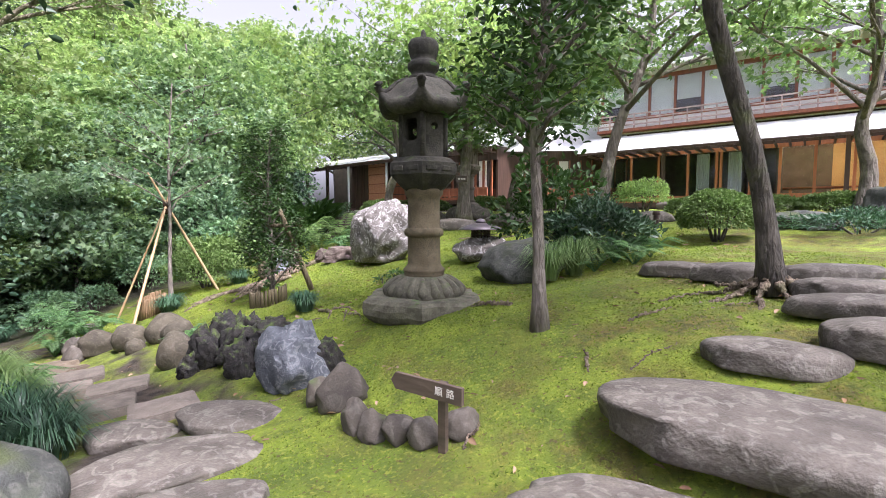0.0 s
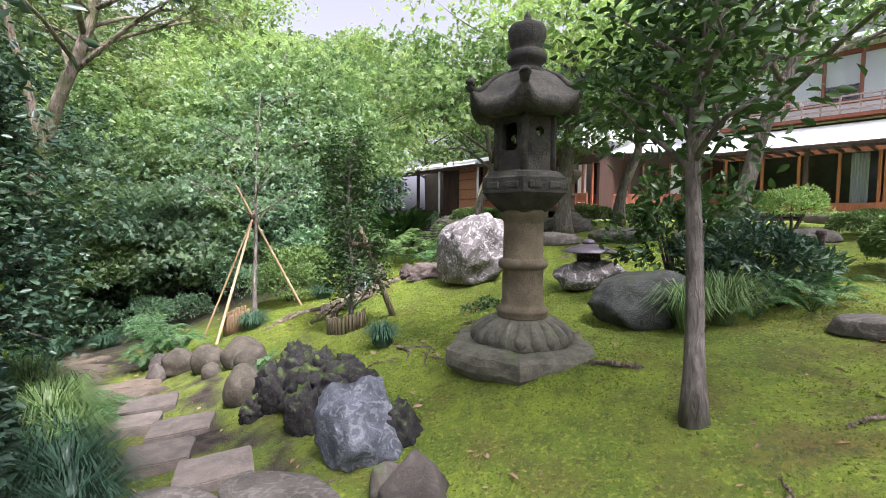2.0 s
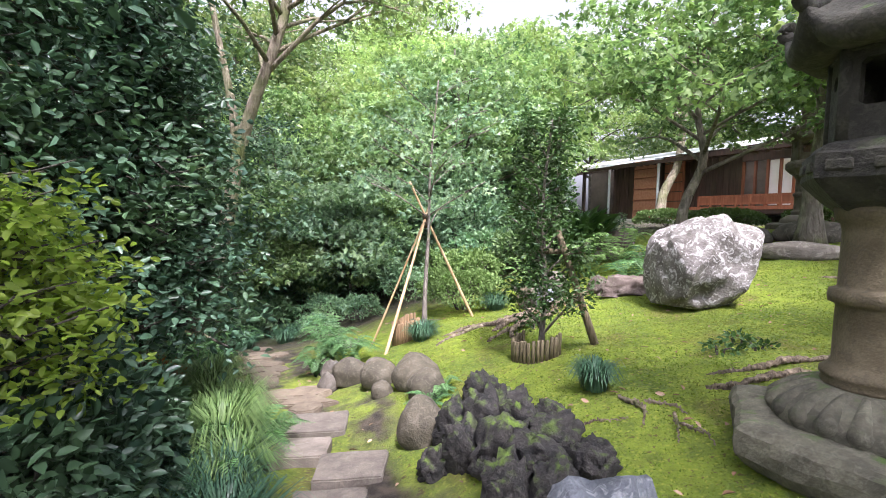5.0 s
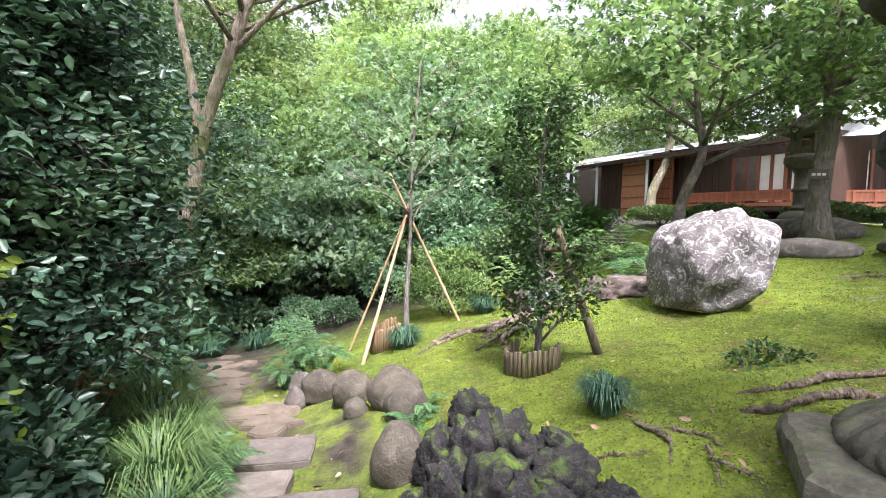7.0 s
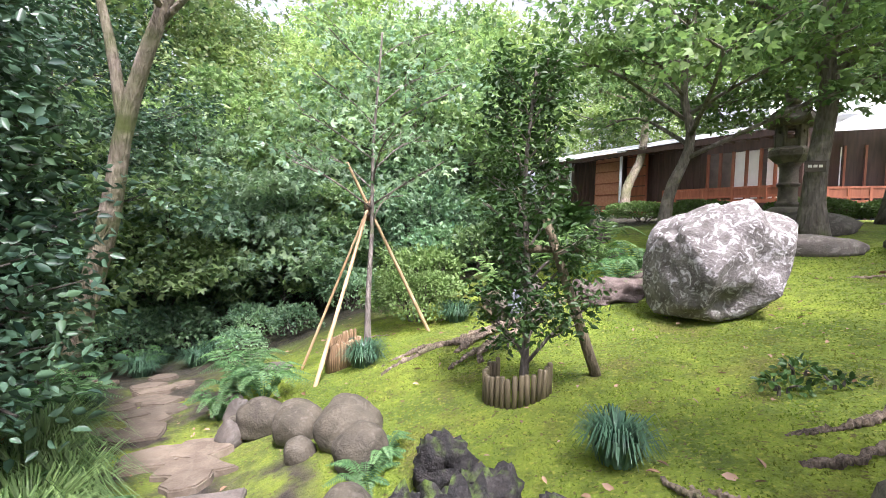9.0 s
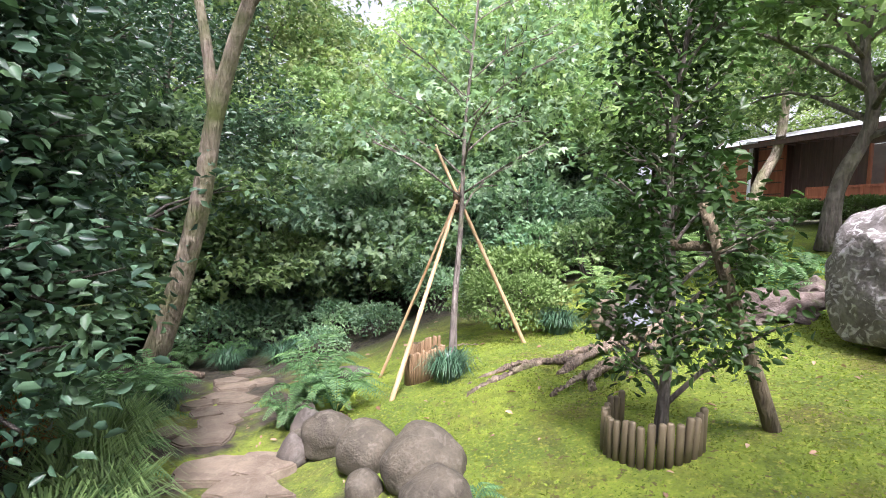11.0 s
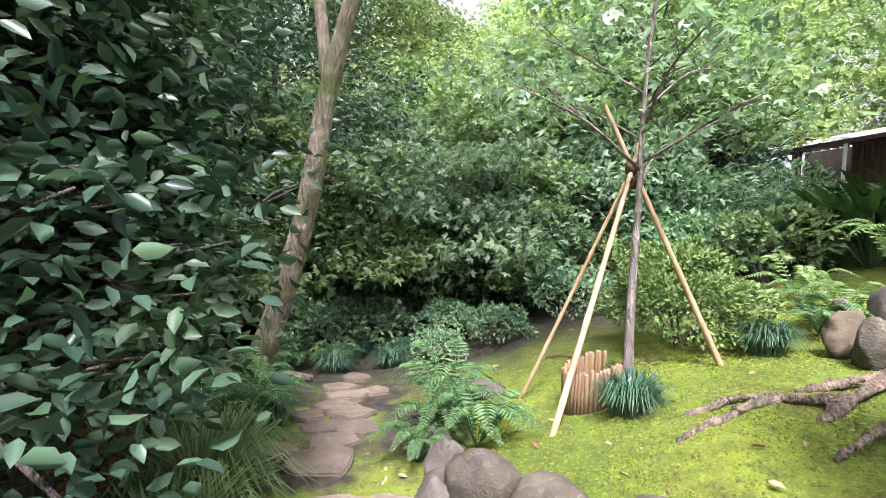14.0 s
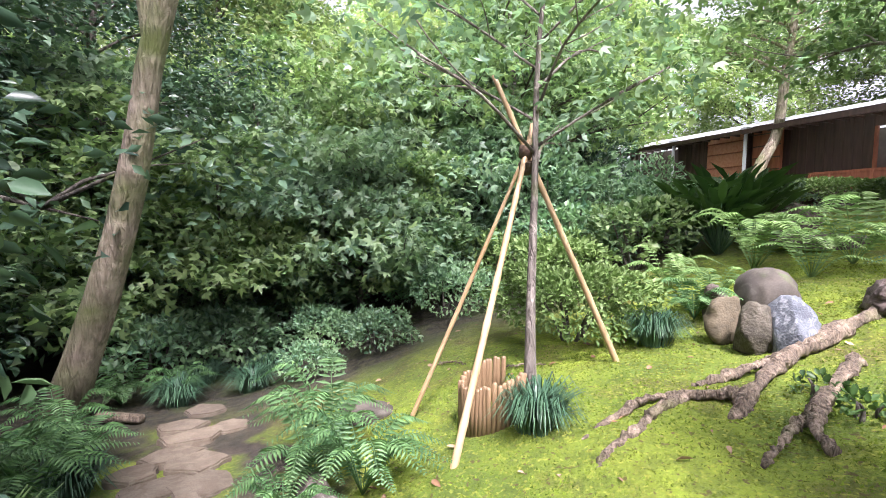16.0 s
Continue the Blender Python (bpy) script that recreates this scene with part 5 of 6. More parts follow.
shrub("round_bush", 4.18, 7.15, 0.54, 0.52, 0.76, 8000, 0.05, 0.028, LEAF_AZALEA, "clipped round green bush on the lawn", 43, lump=0.05, shell=0.15)
for i in range(5):
    shrub("clipped_hedge", 5.4 + 0.95 * i, 9.9 - 0.62 * i, 0.7, 0.55, 0.4, 4500, 0.06, 0.034, LEAF_AZALEA, "low clipped green hedge before the inn", 50 + i, lump=0.07, shell=0.15, group="inn hedge")
for i, (x, y) in enumerate(((-1.9, 16.6), (-0.7, 15.8), (1.4, 15.6), (2.9, 15.2))):
    shrub("clipped_hedge", x, y, 0.95, 0.6, 0.48, 4000, 0.075, 0.04, LEAF_AZALEA, "low clipped green hedge before the garden house", 60 + i, lump=0.08, shell=0.15, group="house hedge")

# single trees
tree("lantern_tree", at(0.82, 3.92), "slim young evergreen tree beside the stone lantern", [(0, 0, 0), (-0.02, 0.03, 0.9), (-0.06, 0.02, 1.7), (0.02, 0, 2.6), (0.0, 0, 3.6)], 0.062, 0.02, BARK_GREY, LEAF_GLOSSY, 71, 30, 0.4, 0.42, 0.85, 3, 19, 0.17, 0.16, 0.085, 0.037, "broad", up=0.5, flare=1.5)
tree("leaning_tree", at(2.74, 3.88), "leaning dark-barked tree with spreading roots in moss", [(0, 0, 0), (-0.06, 0, 0.5), (-0.2, 0, 1.15), (-0.46, -0.05, 1.8), (-0.66, -0.1, 2.4), (-0.7, -0.2, 3.2), (-0.5, -0.3, 4.8), (-0.2, -0.5, 6.4)], 0.085, 0.06, BARK_DARK, LEAF_MAPLE, 72, 16, 0.78, 2.4, 0.3, 4, 46, 0.5, 0.13, 0.13, 0.15, "star", up=0.55, flare=1.7)
tree("gnarled_tree", at(7.2, 8.1), "gnarled grey tree before the inn", [(0, 0, 0), (0.1, 0, 0.8), (-0.1, 0, 1.6), (0.15, 0, 2.4), (0.0, 0, 4.4)], 0.16, 0.05, BARK_GREY, LEAF_MAPLE, 73, 12, 0.5, 2.4, 0.45, 3, 40, 0.55, 0.1, 0.13, 0.15, "star", up=0.55)
tree("banded_tree", at(-7.5, 15.0), "slender tree with a red band tied round its trunk", [(0, 0, 0), (-0.1, 0, 1.2), (-0.35, 0, 2.2), (-0.2, 0, 3.6), (-0.5, 0, 6.4)], 0.15, 0.03, BARK_DARK, LEAF_MAPLE, 74, 16, 0.3, 2.4, 0.45, 3, 85, 0.5, 0.12, 0.16, 0.18, "star", up=0.5)
path_tree = tree("path_tree", at(-9.7, 7.33), "tall leaning tree with pale bark and moss by the path", [(0, 0, -0.1), (0.58, 0.22, 1.4), (0.95, 0.36, 2.7), (1.12, 0.46, 3.8), (1.4, 0.56, 4.7), (1.9, 0.75, 6.0), (2.2, 0.9, 7.6)], 0.18, 0.075, BARK_TAN, LEAF_TALL, 75, 14, 0.72, 2.6, 0.4, 3, 44, 0.55, 0.14, 0.13, 0.14, "star", up=0.55, flare=1.25)
v, f = tube(curve_pts([(1.12, 0.46, 3.7), (1.02, 0.4, 4.7), (0.78, 0.34, 5.8), (0.5, 0.2, 7.4)], 12), np.linspace(0.09, 0.04, 12), 9, lump=0.08)
part("fork_branch", mesh_np("fork_branch", v, f, BARK_TAN, True), None, path_tree)
tree("house_tree", at(-1.5, 12.6), "maple leaning over the pale rock", [(0, 0, 0), (0.05, 0, 0.9), (0.35, 0, 1.8), (0.2, 0, 2.8), (0.4, 0, 4.4)], 0.13, 0.04, BARK_GREY, LEAF_MAPLE, 76, 14, 0.42, 2.4, 0.3, 3, 95, 0.5, 0.1, 0.13, 0.15, "star", up=0.55)
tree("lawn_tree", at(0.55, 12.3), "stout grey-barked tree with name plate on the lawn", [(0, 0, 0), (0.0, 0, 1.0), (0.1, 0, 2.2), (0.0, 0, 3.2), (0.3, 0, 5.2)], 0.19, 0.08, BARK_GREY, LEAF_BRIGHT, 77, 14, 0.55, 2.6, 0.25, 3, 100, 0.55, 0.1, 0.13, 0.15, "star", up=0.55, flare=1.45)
tree("lawn_tree", at(2.0, 13.8), "slim grey tree leaning before the house", [(0, 0, 0), (0.1, 0, 0.9), (0.45, 0, 1.9), (0.5, 0, 3.0), (0.9, 0, 4.6)], 0.16, 0.05, BARK_GREY, LEAF_MAPLE_COOL, 78, 13, 0.5, 2.4, 0.3, 3, 90, 0.55, 0.1, 0.13, 0.15, "star", up=0.55)
tree("lawn_tree", at(3.2, 9.6), "leaning grey tree on the lawn behind the lantern", [(0, 0, 0), (0.1, 0, 1.0), (0.4, 0, 2.2), (0.9, 0, 3.6), (1.0, 0, 5.4)], 0.17, 0.05, BARK_GREY, LEAF_MAPLE, 79, 14, 0.5, 2.4, 0.4, 3, 80, 0.55, 0.12, 0.13, 0.15, "star", up=0.55)

# planted evergreen with its bamboo collar and log prop
tree("planted_evergreen", at(-2.62, 7.14), "young bushy evergreen tree in a bamboo collar", [(0, 0, 0), (0.02, 0, 0.8), (-0.03, 0, 1.7), (0.04, 0, 2.6)], 0.035, 0.012, BARK_GREY, LEAF_GLOSSY, 80, 34, 0.08, 0.36, 0.9, 4, 26, 0.075, 0.11, 0.058, 0.029, "broad", up=0.4)


BAMBOO_TAN = plain_mat("split_bamboo", (0.13, 0.08, 0.037), (0.28, 0.185, 0.1), 14, 0.55, 0.2, (1, 1, 0.2))


def picket_collar(x, y, r, a0, a1, n, h, rad, mat, label):
    t = thing("bamboo_collar", at(x, y), label, "fence")
    v, f = tube([(0, 0, -0.06), (0, 0, h * 0.5), (0, 0, h * 0.96), (0, 0, h)], [rad, rad, rad, rad * 0.7], 8)
    me = mesh_np("picket", v, f, mat, True)
    rng = random.Random(int(x * 100))
    for i in range(n):
        a = a0 + (a1 - a0) * i / n
        px_, py_ = r * math.cos(a), r * math.sin(a)
        part("picket", me, None, t, m=pose(px_, py_, gz(x + px_, y + py_) - gz(x, y) + rng.uniform(-0.015, 0.012), rng.uniform(-2, 2), rng.uniform(-2, 2), rng.uniform(0, 360)))
    return t


picket_collar(-2.66, 7.12, 0.265, math.pi * 0.8, math.pi * 2.02, 21, 0.235, 0.021, BAMBOO_OLD, "half ring of weathered bamboo stakes round the tree")
picket_collar(-5.08, 8.18, 0.24, math.pi * 0.55, math.pi * 1.95, 34, 0.34, 0.018, BAMBOO_TAN, "ring of pale bamboo stakes round a sapling")


def pole(name, a, b, r, mat, label, category, group="", nodes=8):
    """A bamboo or log pole from the ground up."""
    a, b = Vector(a), Vector(b)
    n = nodes * 4 + 1
    pts, rad = [], []
    for i in range(n):
        f = i / (n - 1)
        p = a.lerp(b, f)
        pts.append(p - a)
        rad.append(r * (1 - 0.3 * f) * (1.12 if i % 4 == 0 and 0 < i < n - 1 else 1.0))
    v, f = tube([tuple(p) for p in pts], rad, 10)
    return single(name, mesh_np(name, v, f, mat, True), Matrix.Translation(a), label, category, group)


CROSS = Vector((-5.06, 8.62, 1.62))
for foot, over, r in (((-5.1, 7.58), 0.25, 0.026), ((-4.4, 9.15), 0.62, 0.026), ((-5.85, 8.25), 0.1, 0.019)):
    a = Vector((*foot, gz(*foot) - 0.05))
    d = (CROSS - a).normalized()
    pole("bamboo_pole", a, CROSS + d * over, r, BAMBOO, "tall bamboo pole of a tripod tied round a sapling", "bamboo pole", "bamboo tripod")
tree("staked_sapling", at(-4.86, 8.3), "thin maple sapling held by a bamboo tripod", [(0, 0, 0), (-0.05, 0.1, 0.8), (-0.1, 0.25, 1.6), (-0.12, 0.3, 2.6), (0, 0.3, 4.0)], 0.045, 0.012, BARK_GREY, LEAF_MAPLE_COOL, 81, 14, 0.5, 1.1, 0.6, 3, 24, 0.34, 0.1, 0.085, 0.09, "star", up=0.6)
a = Vector((-2.06, 7.4, gz(-2.06, 7.4) - 0.05))
pole("log_prop", a, (-2.47, 7.12, 1.5), 0.046, LOG_PROP, "slanting log prop against the young evergreen", "prop", nodes=1)
pole("crossbar_log", (-2.68, 7.1, 1.26), (-2.2, 7.3, 1.26), 0.034, LOG_PROP, "short log tied across prop and young trunk", "prop", nodes=1)


def fern(x, y, r, n, seed, s=1.0, leaf=None, dz=0.0, tall=1.0):
    """Arching fronds with paired leaflets."""
    rng = np.random.RandomState(seed)
    t = thing("fern", at(x, y, 0, 1, dz), "feathery green fern growing beside the path", "fern", "ferns")
    for i in range(n):
        P, D, N, Ls = [], [], [], []
        az = 6.28 * i / n + rng.uniform(-0.4, 0.4)
        ln = r * rng.uniform(0.75, 1.2)
        hgt = tall * ln * rng.uniform(0.5, 1.0)
        d = np.array([math.cos(az), math.sin(az), 0])
        pts = curve_pts([(0, 0, 0), d * ln * 0.45 + np.array([0, 0, hgt * 0.75]), d * ln + np.array([0, 0, hgt * 0.6])], 24)
        sv, sf = tube(pts[::3], np.linspace(0.005, 0.002, 8), 4)
        T = unit(np.gradient(pts, axis=0))
        side = unit(np.cross(T, [0, 0, 1.0]))
        for k in range(4, 24):
            w = ln * 0.19 * math.sin(math.pi * min(1, (k - 2) / 22) ** 0.7) + 0.012
            for sg in (-1, 1):
                P.append(pts[k])
                D.append(side[k] * sg + T[k] * 0.35 + np.array([0, 0, -0.12]))
                N.append(np.cross(T[k], side[k]) * -1 + rng.normal(0, 0.15, 3))
                Ls.append(w * rng.uniform(0.85, 1.1))
        Ls = np.array(Ls)
        v, f = leaf_arrays(np.array(P), np.array(D), np.array(N), Ls, np.maximum(0.012, Ls * 0.22))
        v, f = join([(sv, np.vstack([sf[:, :3], sf[:, [0, 2, 3]]])), (v, f)])
        part("frond", mesh_np("frond", v, f, leaf or LEAF_FERN), None, t)
    return t


def tuft(name, x, y, r, h, n, w, leaf, label, seed, category="grass clump", group="", lean=1.0, base=0.25, split=False):
    """A clump of arching blades."""
    rng = np.random.RandomState(seed)
    az = rng.uniform(0, 6.28, n)
    d = np.stack([np.cos(az), np.sin(az), np.zeros(n)], 1)
    ln = rng.uniform(0.4, 1.1, n)[:, None] * r * lean
    hh = h * rng.uniform(0.6, 1.1, n)
    b = d * rng.uniform(0, base, n)[:, None] * r
    s = np.stack([-d[:, 1], d[:, 0], np.zeros(n)], 1) * w / 2
    up = np.array([0, 0, 1.0])
    rows = []
    for fx, fz, fw in ((0, 0, 1), (0.3, 0.72, 1), (0.68, 0.9, 0.75), (1.05, 0.55, 0.1)):
        c = b + d * ln * fx + up * (hh * fz)[:, None]
        rows += [c - s * fw, c + s * fw]
    V = np.stack(rows, 1).reshape(-1, 3)
    i = np.arange(n)[:, None] * 8
    F = np.hstack([np.hstack([i + 2 * q, i + 2 * q + 1, i + 2 * q + 3, i + 2 * q + 2]) for q in range(3)]).reshape(-1, 4)
    if not split:
        return single(name, mesh_np(name, V, F, leaf), at(x, y), label, category, group)
    t = thing(name, at(x, y), label, category, group)
    third = n // 3 * 8
    for q, pn in enumerate(("inner_foliage", "outer_foliage", "drooping_foliage")):
        Vq, Fq = V[q * third:(q + 1) * third], F[:n // 3 * 3]
        part(pn, mesh_np(pn, Vq, Fq, leaf), None, t)
    return t


for i, (x, y, r, h) in enumerate(((-1.85, 6.2, 0.2, 0.26), (-4.72, 8.02, 0.26, 0.3), (-4.2, 9.6, 0.28, 0.3), (-3.45, 3.75, 0.4, 0.4), (-3.0, 3.4, 0.36, 0.36))):
    tuft("lilyturf", x, y, r * 1.15, h, 380, 0.011, LEAF_TURF, "blue-green clump of lilyturf", 200 + i, group="lilyturf clumps", lean=0.75, base=0.5)
for i, (x, y, r, h) in enumerate(((-4.6, 4.55, 0.5, 0.6), (-5.0, 4.9, 0.45, 0.55), (-4.1, 4.3, 0.4, 0.45))):
    tuft("sedge_clump", x, y, r, h, 330, 0.011, LEAF_SEDGE, "long fine sedge spilling over the path edge", 210 + i, group="sedge clumps", split=True)
for i, (x, y, r) in enumerate(((-5.6, 7.35, 0.55), (-5.9, 7.0, 0.4), (-7.6, 6.4, 0.6), (-8.2, 6.9, 0.5), (-5.4, 5.0, 0.45), (-6.6, 5.9, 0.5), (-2.1, 10.2, 0.6), (-1.9, 10.8, 0.6), (-3.9, 10.2, 0.45), (-3.4, 6.25, 0.25), (1.9, 6.4, 0.6), (1.5, 6.2, 0.5), (2.2, 6.0, 0.5))):
    fern(x, y, r * 0.85, 17, 230 + i, tall=1.5 if i < 2 else 1.15)


# ---- understorey: shrubs that close the woods ----
under = [
    shrub("woodland_shrub", -9.8, 9.6, 0.8, 0.7, 0.9, 1500, 0.1, 0.055, LEAF_SHRUB, "dark green woodland shrub under the maples", 301, lump=0.3, group="understorey"),
    shrub("woodland_shrub", -12.6, 7.4, 1.1, 1.0, 1.7, 2200, 0.12, 0.06, LEAF_SHRUB, "dark green woodland shrub under the maples", 302, lump=0.35, group="understorey"),
    shrub("woodland_shrub", -10.6, 5.0, 1.0, 1.0, 1.9, 2400, 0.11, 0.055, LEAF_DARK, "dark shiny evergreen under the trees", 303, "broad", lump=0.35, group="understorey"),
    shrub("woodland_shrub", -6.6, 13.4, 0.9, 0.9, 1.4, 2200, 0.1, 0.06, LEAF_MAPLE_COOL, "fresh green shrub at the wood's edge", 304, lump=0.35, group="understorey"),
]
rng0 = random.Random(5)
for ring, (dist, count) in enumerate(((11.0, 15), (13.5, 17), (16.5, 17), (20, 16), (24, 14))):
    for i in range(count):
        az = radians(-112 + 98 * (i + rng0.uniform(0.1, 0.9)) / count)
        d = dist + rng0.uniform(-0.9, 0.9)
        x, y = -2.0 + d * math.sin(az), 4.5 + d * math.cos(az)
        if x > -6.3 or abs(-0.62 * x - 0.78 * y - 0.0) < 1.2 and x > -10.5:
            continue
        k = rng0.choice((0, 1, 1, 2, 3)) if ring < 2 else rng0.choice((1, 1, 3, 3, 2))
        copy_thing(under[k], at(x, y, rng0.uniform(0, 360), rng0.uniform(0.9, 1.3) * (1 + 0.2 * ring), -0.05))
for x, y, k, s in ((-4.6, 13.4, 1, 0.75), (-5.4, 14.2, 3, 0.9), (-3.2, 13.6, 3, 0.6), (-5.8, 12.9, 0, 1.2), (-7.2, 13.0, 3, 0.9), (-8.4, 12.0, 1, 0.7), (-9.6, 11.0, 0, 1.2), (-10.4, 9.9, 1, 0.6), (-7.4, 9.9, 0, 0.6), (-8.0, 9.3, 0, 0.5), (-10.2, 8.7, 0, 1.0), (-8.6, 5.6, 0, 1.0), (-7.5, 5.3, 0, 0.9), (-7.9, 4.6, 2, 0.8)):
    copy_thing(under[k], at(x, y, 50 * k + 77 * s, s, -0.03))


def bigleaf(x, y, n, seed, label, h=0.8, L=0.42, W=0.1):
    """A clump of broad strap leaves on stalks."""
    rng = np.random.RandomState(seed)
    az = rng.uniform(0, 6.28, n)
    tilt = rng.uniform(0.3, 1.0, n)
    P = np.stack([np.cos(az) * 0.28 * rng.uniform(0.2, 1.2, n), np.sin(az) * 0.28 * rng.uniform(0.2, 1.2, n), h * rng.uniform(0.3, 0.75, n)], 1)
    D = np.stack([np.cos(az) * tilt, np.sin(az) * tilt, rng.uniform(0.2, 1.0, n)], 1)
    N = np.stack([-np.cos(az) * 0.5, -np.sin(az) * 0.5, np.ones(n)], 1)
    t = thing("broadleaf_plant", at(x, y), label, "plant", "broad-leaved plants")
    v, f = leaf_arrays(P, D, N, L * rng.uniform(0.7, 1.2, n), W * rng.uniform(0.8, 1.2, n), "broad")
    part("foliage", mesh_np("foliage", v, f, LEAF_GLOSSY), None, t)
    sk = [tube([(0, 0, -0.02), tuple(p * np.array([0.6, 0.6, 0.5])), tuple(p)], [0.008, 0.007, 0.005], 4) for p in P[:60]]
    v, f = join(sk)
    part("stalk", mesh_np("stalk", v, f, LEAF_SHRUB), None, t)


for i, (x, y) in enumerate(((-4.1, 12.8), (-3.7, 12.6), (-3.4, 13.0), (-3.75, 13.2))):
    bigleaf(x, y, 80, 320 + i, "dark aspidistra clump with long broad leaves", 1.05, 0.52, 0.12)
shrub("fresh_shrub", -4.75, 12.3, 0.65, 0.6, 1.0, 1500, 0.1, 0.06, LEAF_MAPLE, "leafy mid-green shrub beside the aspidistra", 330, lump=0.3)
shrub("fresh_shrub", -5.6, 11.6, 0.6, 0.55, 0.8, 1500, 0.09, 0.05, LEAF_AZALEA, "pale green loose shrub behind the tripod", 331, lump=0.3)
rock("step_slab", -2.65, 12.45, (1.1, 0.42, 0.2), 332, STONE_SLAB, "pale flat stone step among the ferns", -5, "stepping stone", rough=0.15, blocky=0.5, flat=0.4)
rock("bank_rock", -2.9, 13.4, (1.2, 0.6, 0.5), 333, STONE_RED, "low brown rock under the clipped hedge", 10, rough=0.3, blocky=0.7)
for i, (x, y, r) in enumerate(((-3.35, 11.6, 0.75), (-2.5, 11.5, 0.8), (-2.9, 11.1, 0.6), (-4.2, 11.2, 0.5), (-3.75, 10.5, 0.45), (-6.25, 7.75, 0.6), (-6.0, 7.35, 0.55), (-8.3, 6.5, 0.6), (-8.8, 7.0, 0.55), (-7.7, 6.1, 0.55), (-7.0, 5.75, 0.5), (-4.6, 4.95, 0.4), (-5.6, 5.4, 0.4), (-9.6, 7.9, 0.5), (-9.3, 8.4, 0.5))):
    fern(x, y, r * (0.88 if i > 4 else 1.05), 17 if i > 4 else 12, 260 + i, tall=1.6 if i in (5, 6) else 1.25, leaf=LEAF_FERN_PALE if i < 5 else None)
for i, (x, y, r, h) in enumerate(((-6.1, 5.5, 0.55, 0.65), (-5.7, 5.2, 0.5, 0.55), (-6.6, 5.8, 0.45, 0.5), (-5.3, 5.25, 0.45, 0.5), (-4.9, 4.85, 0.4, 0.45))):
    tuft("sedge_clump", x, y, r, h, 330, 0.011, LEAF_SEDGE, "long fine sedge spilling over the path edge", 280 + i, group="sedge clumps", split=True)
for i, (x, y, r, h) in enumerate(((-7.6, 6.6, 0.3, 0.3), (-3.9, 4.0, 0.42, 0.42), (-4.4, 4.45, 0.38, 0.4), (-9.0, 8.2, 0.35, 0.3), (-8.6, 8.9, 0.35, 0.3), (-9.6, 8.9, 0.35, 0.3), (-9.1, 9.5, 0.35, 0.3))):
    tuft("lilyturf", x, y, r, h, 300, 0.012, LEAF_TURF, "blue-green clump of lilyturf", 290 + i, group="lilyturf clumps", lean=0.8, base=0.45)
for i, (x, y, r) in enumerate(((-4.75, 4.6, 0.5), (-4.4, 4.75, 0.42), (-5.15, 4.75, 0.5), (-5.5, 4.9, 0.45), (-4.15, 4.25, 0.4))):
    fern(x, y, r, 13, 340 + i, tall=1.1)
shrub("dried_fern", -6.6, 5.15, 0.35, 0.3, 0.7, 650, 0.04, 0.016, LEAF_DRY, "withered orange-brown fern among green leaves", 299, base=0.35)


# ---- roots and sticks on the moss ----
def root(ctrl, r0, r1, label, seed, name="surface_root", category="root", group="surface roots", raise_=0.0):
    pts = curve_pts([(x, y, gz(x, y) + z * 0.8) for x, y, z in ctrl], 46, 0.007, seed)
    t = np.linspace(0, 1, 46)
    rad = 0.72 * (r0 + (r1 - r0) * t) * (1 + 0.18 * np.sin(11 * t + seed) + 0.14 * np.sin(23 * t + 2 * seed) + 0.08 * np.sin(47 * t + seed))
    o = pts[0].copy()
    v, f = tube(pts - o, rad, 11, lump=0.24, seed=seed)
    return single(name, mesh_np(name, v, f, BARK_ROOT, True), Matrix.Translation(o), label, category, group)


RL = "thick weathered root winding over the moss"
for i, (c, a, b) in enumerate((
        ([(-2.6, 9.95, 0.06), (-3.0, 9.45, 0.08), (-3.35, 8.95, 0.08), (-3.55, 8.42, 0.06), (-3.62, 8.2, -0.03)], 0.085, 0.05),
        ([(-2.8, 9.7, 0.05), (-3.3, 9.05, 0.08), (-3.6, 8.8, 0.06), (-3.85, 8.62, 0.0)], 0.06, 0.035),
        ([(-3.52, 8.42, 0.06), (-3.7, 8.38, 0.07), (-3.95, 8.38, 0.06), (-4.15, 8.28, 0.05), (-4.28, 8.05, 0.04), (-4.42, 7.8, -0.01)], 0.05, 0.025),
        ([(-3.9, 8.38, 0.05), (-4.05, 8.15, 0.05), (-4.1, 7.95, 0.05), (-4.22, 7.72, 0.04), (-4.26, 7.56, -0.02)], 0.045, 0.03),
        ([(-2.95, 9.0, 0.05), (-3.12, 8.6, 0.08), (-3.25, 8.25, 0.08), (-3.3, 8.05, 0.06), (-3.24, 7.9, -0.02)], 0.06, 0.04),
        ([(-3.28, 8.22, 0.06), (-3.4, 8.0, 0.05), (-3.53, 7.74, -0.01)], 0.04, 0.02),
        ([(-0.1, 6.85, 0.04), (-0.45, 6.75, 0.06), (-0.75, 6.55, 0.04), (-1.0, 6.5, -0.01)], 0.04, 0.025),
        ([(-0.2, 6.45, 0.03), (-0.5, 6.42, 0.06), (-0.8, 6.22, 0.04), (-1.0, 6.2, -0.01)], 0.045, 0.03),
        ([(0.7, 4.72, 0.02), (0.45, 4.85, 0.05), (0.3, 4.95, 0.0)], 0.03, 0.02))):
    root(c, a, b, RL, 400 + i)
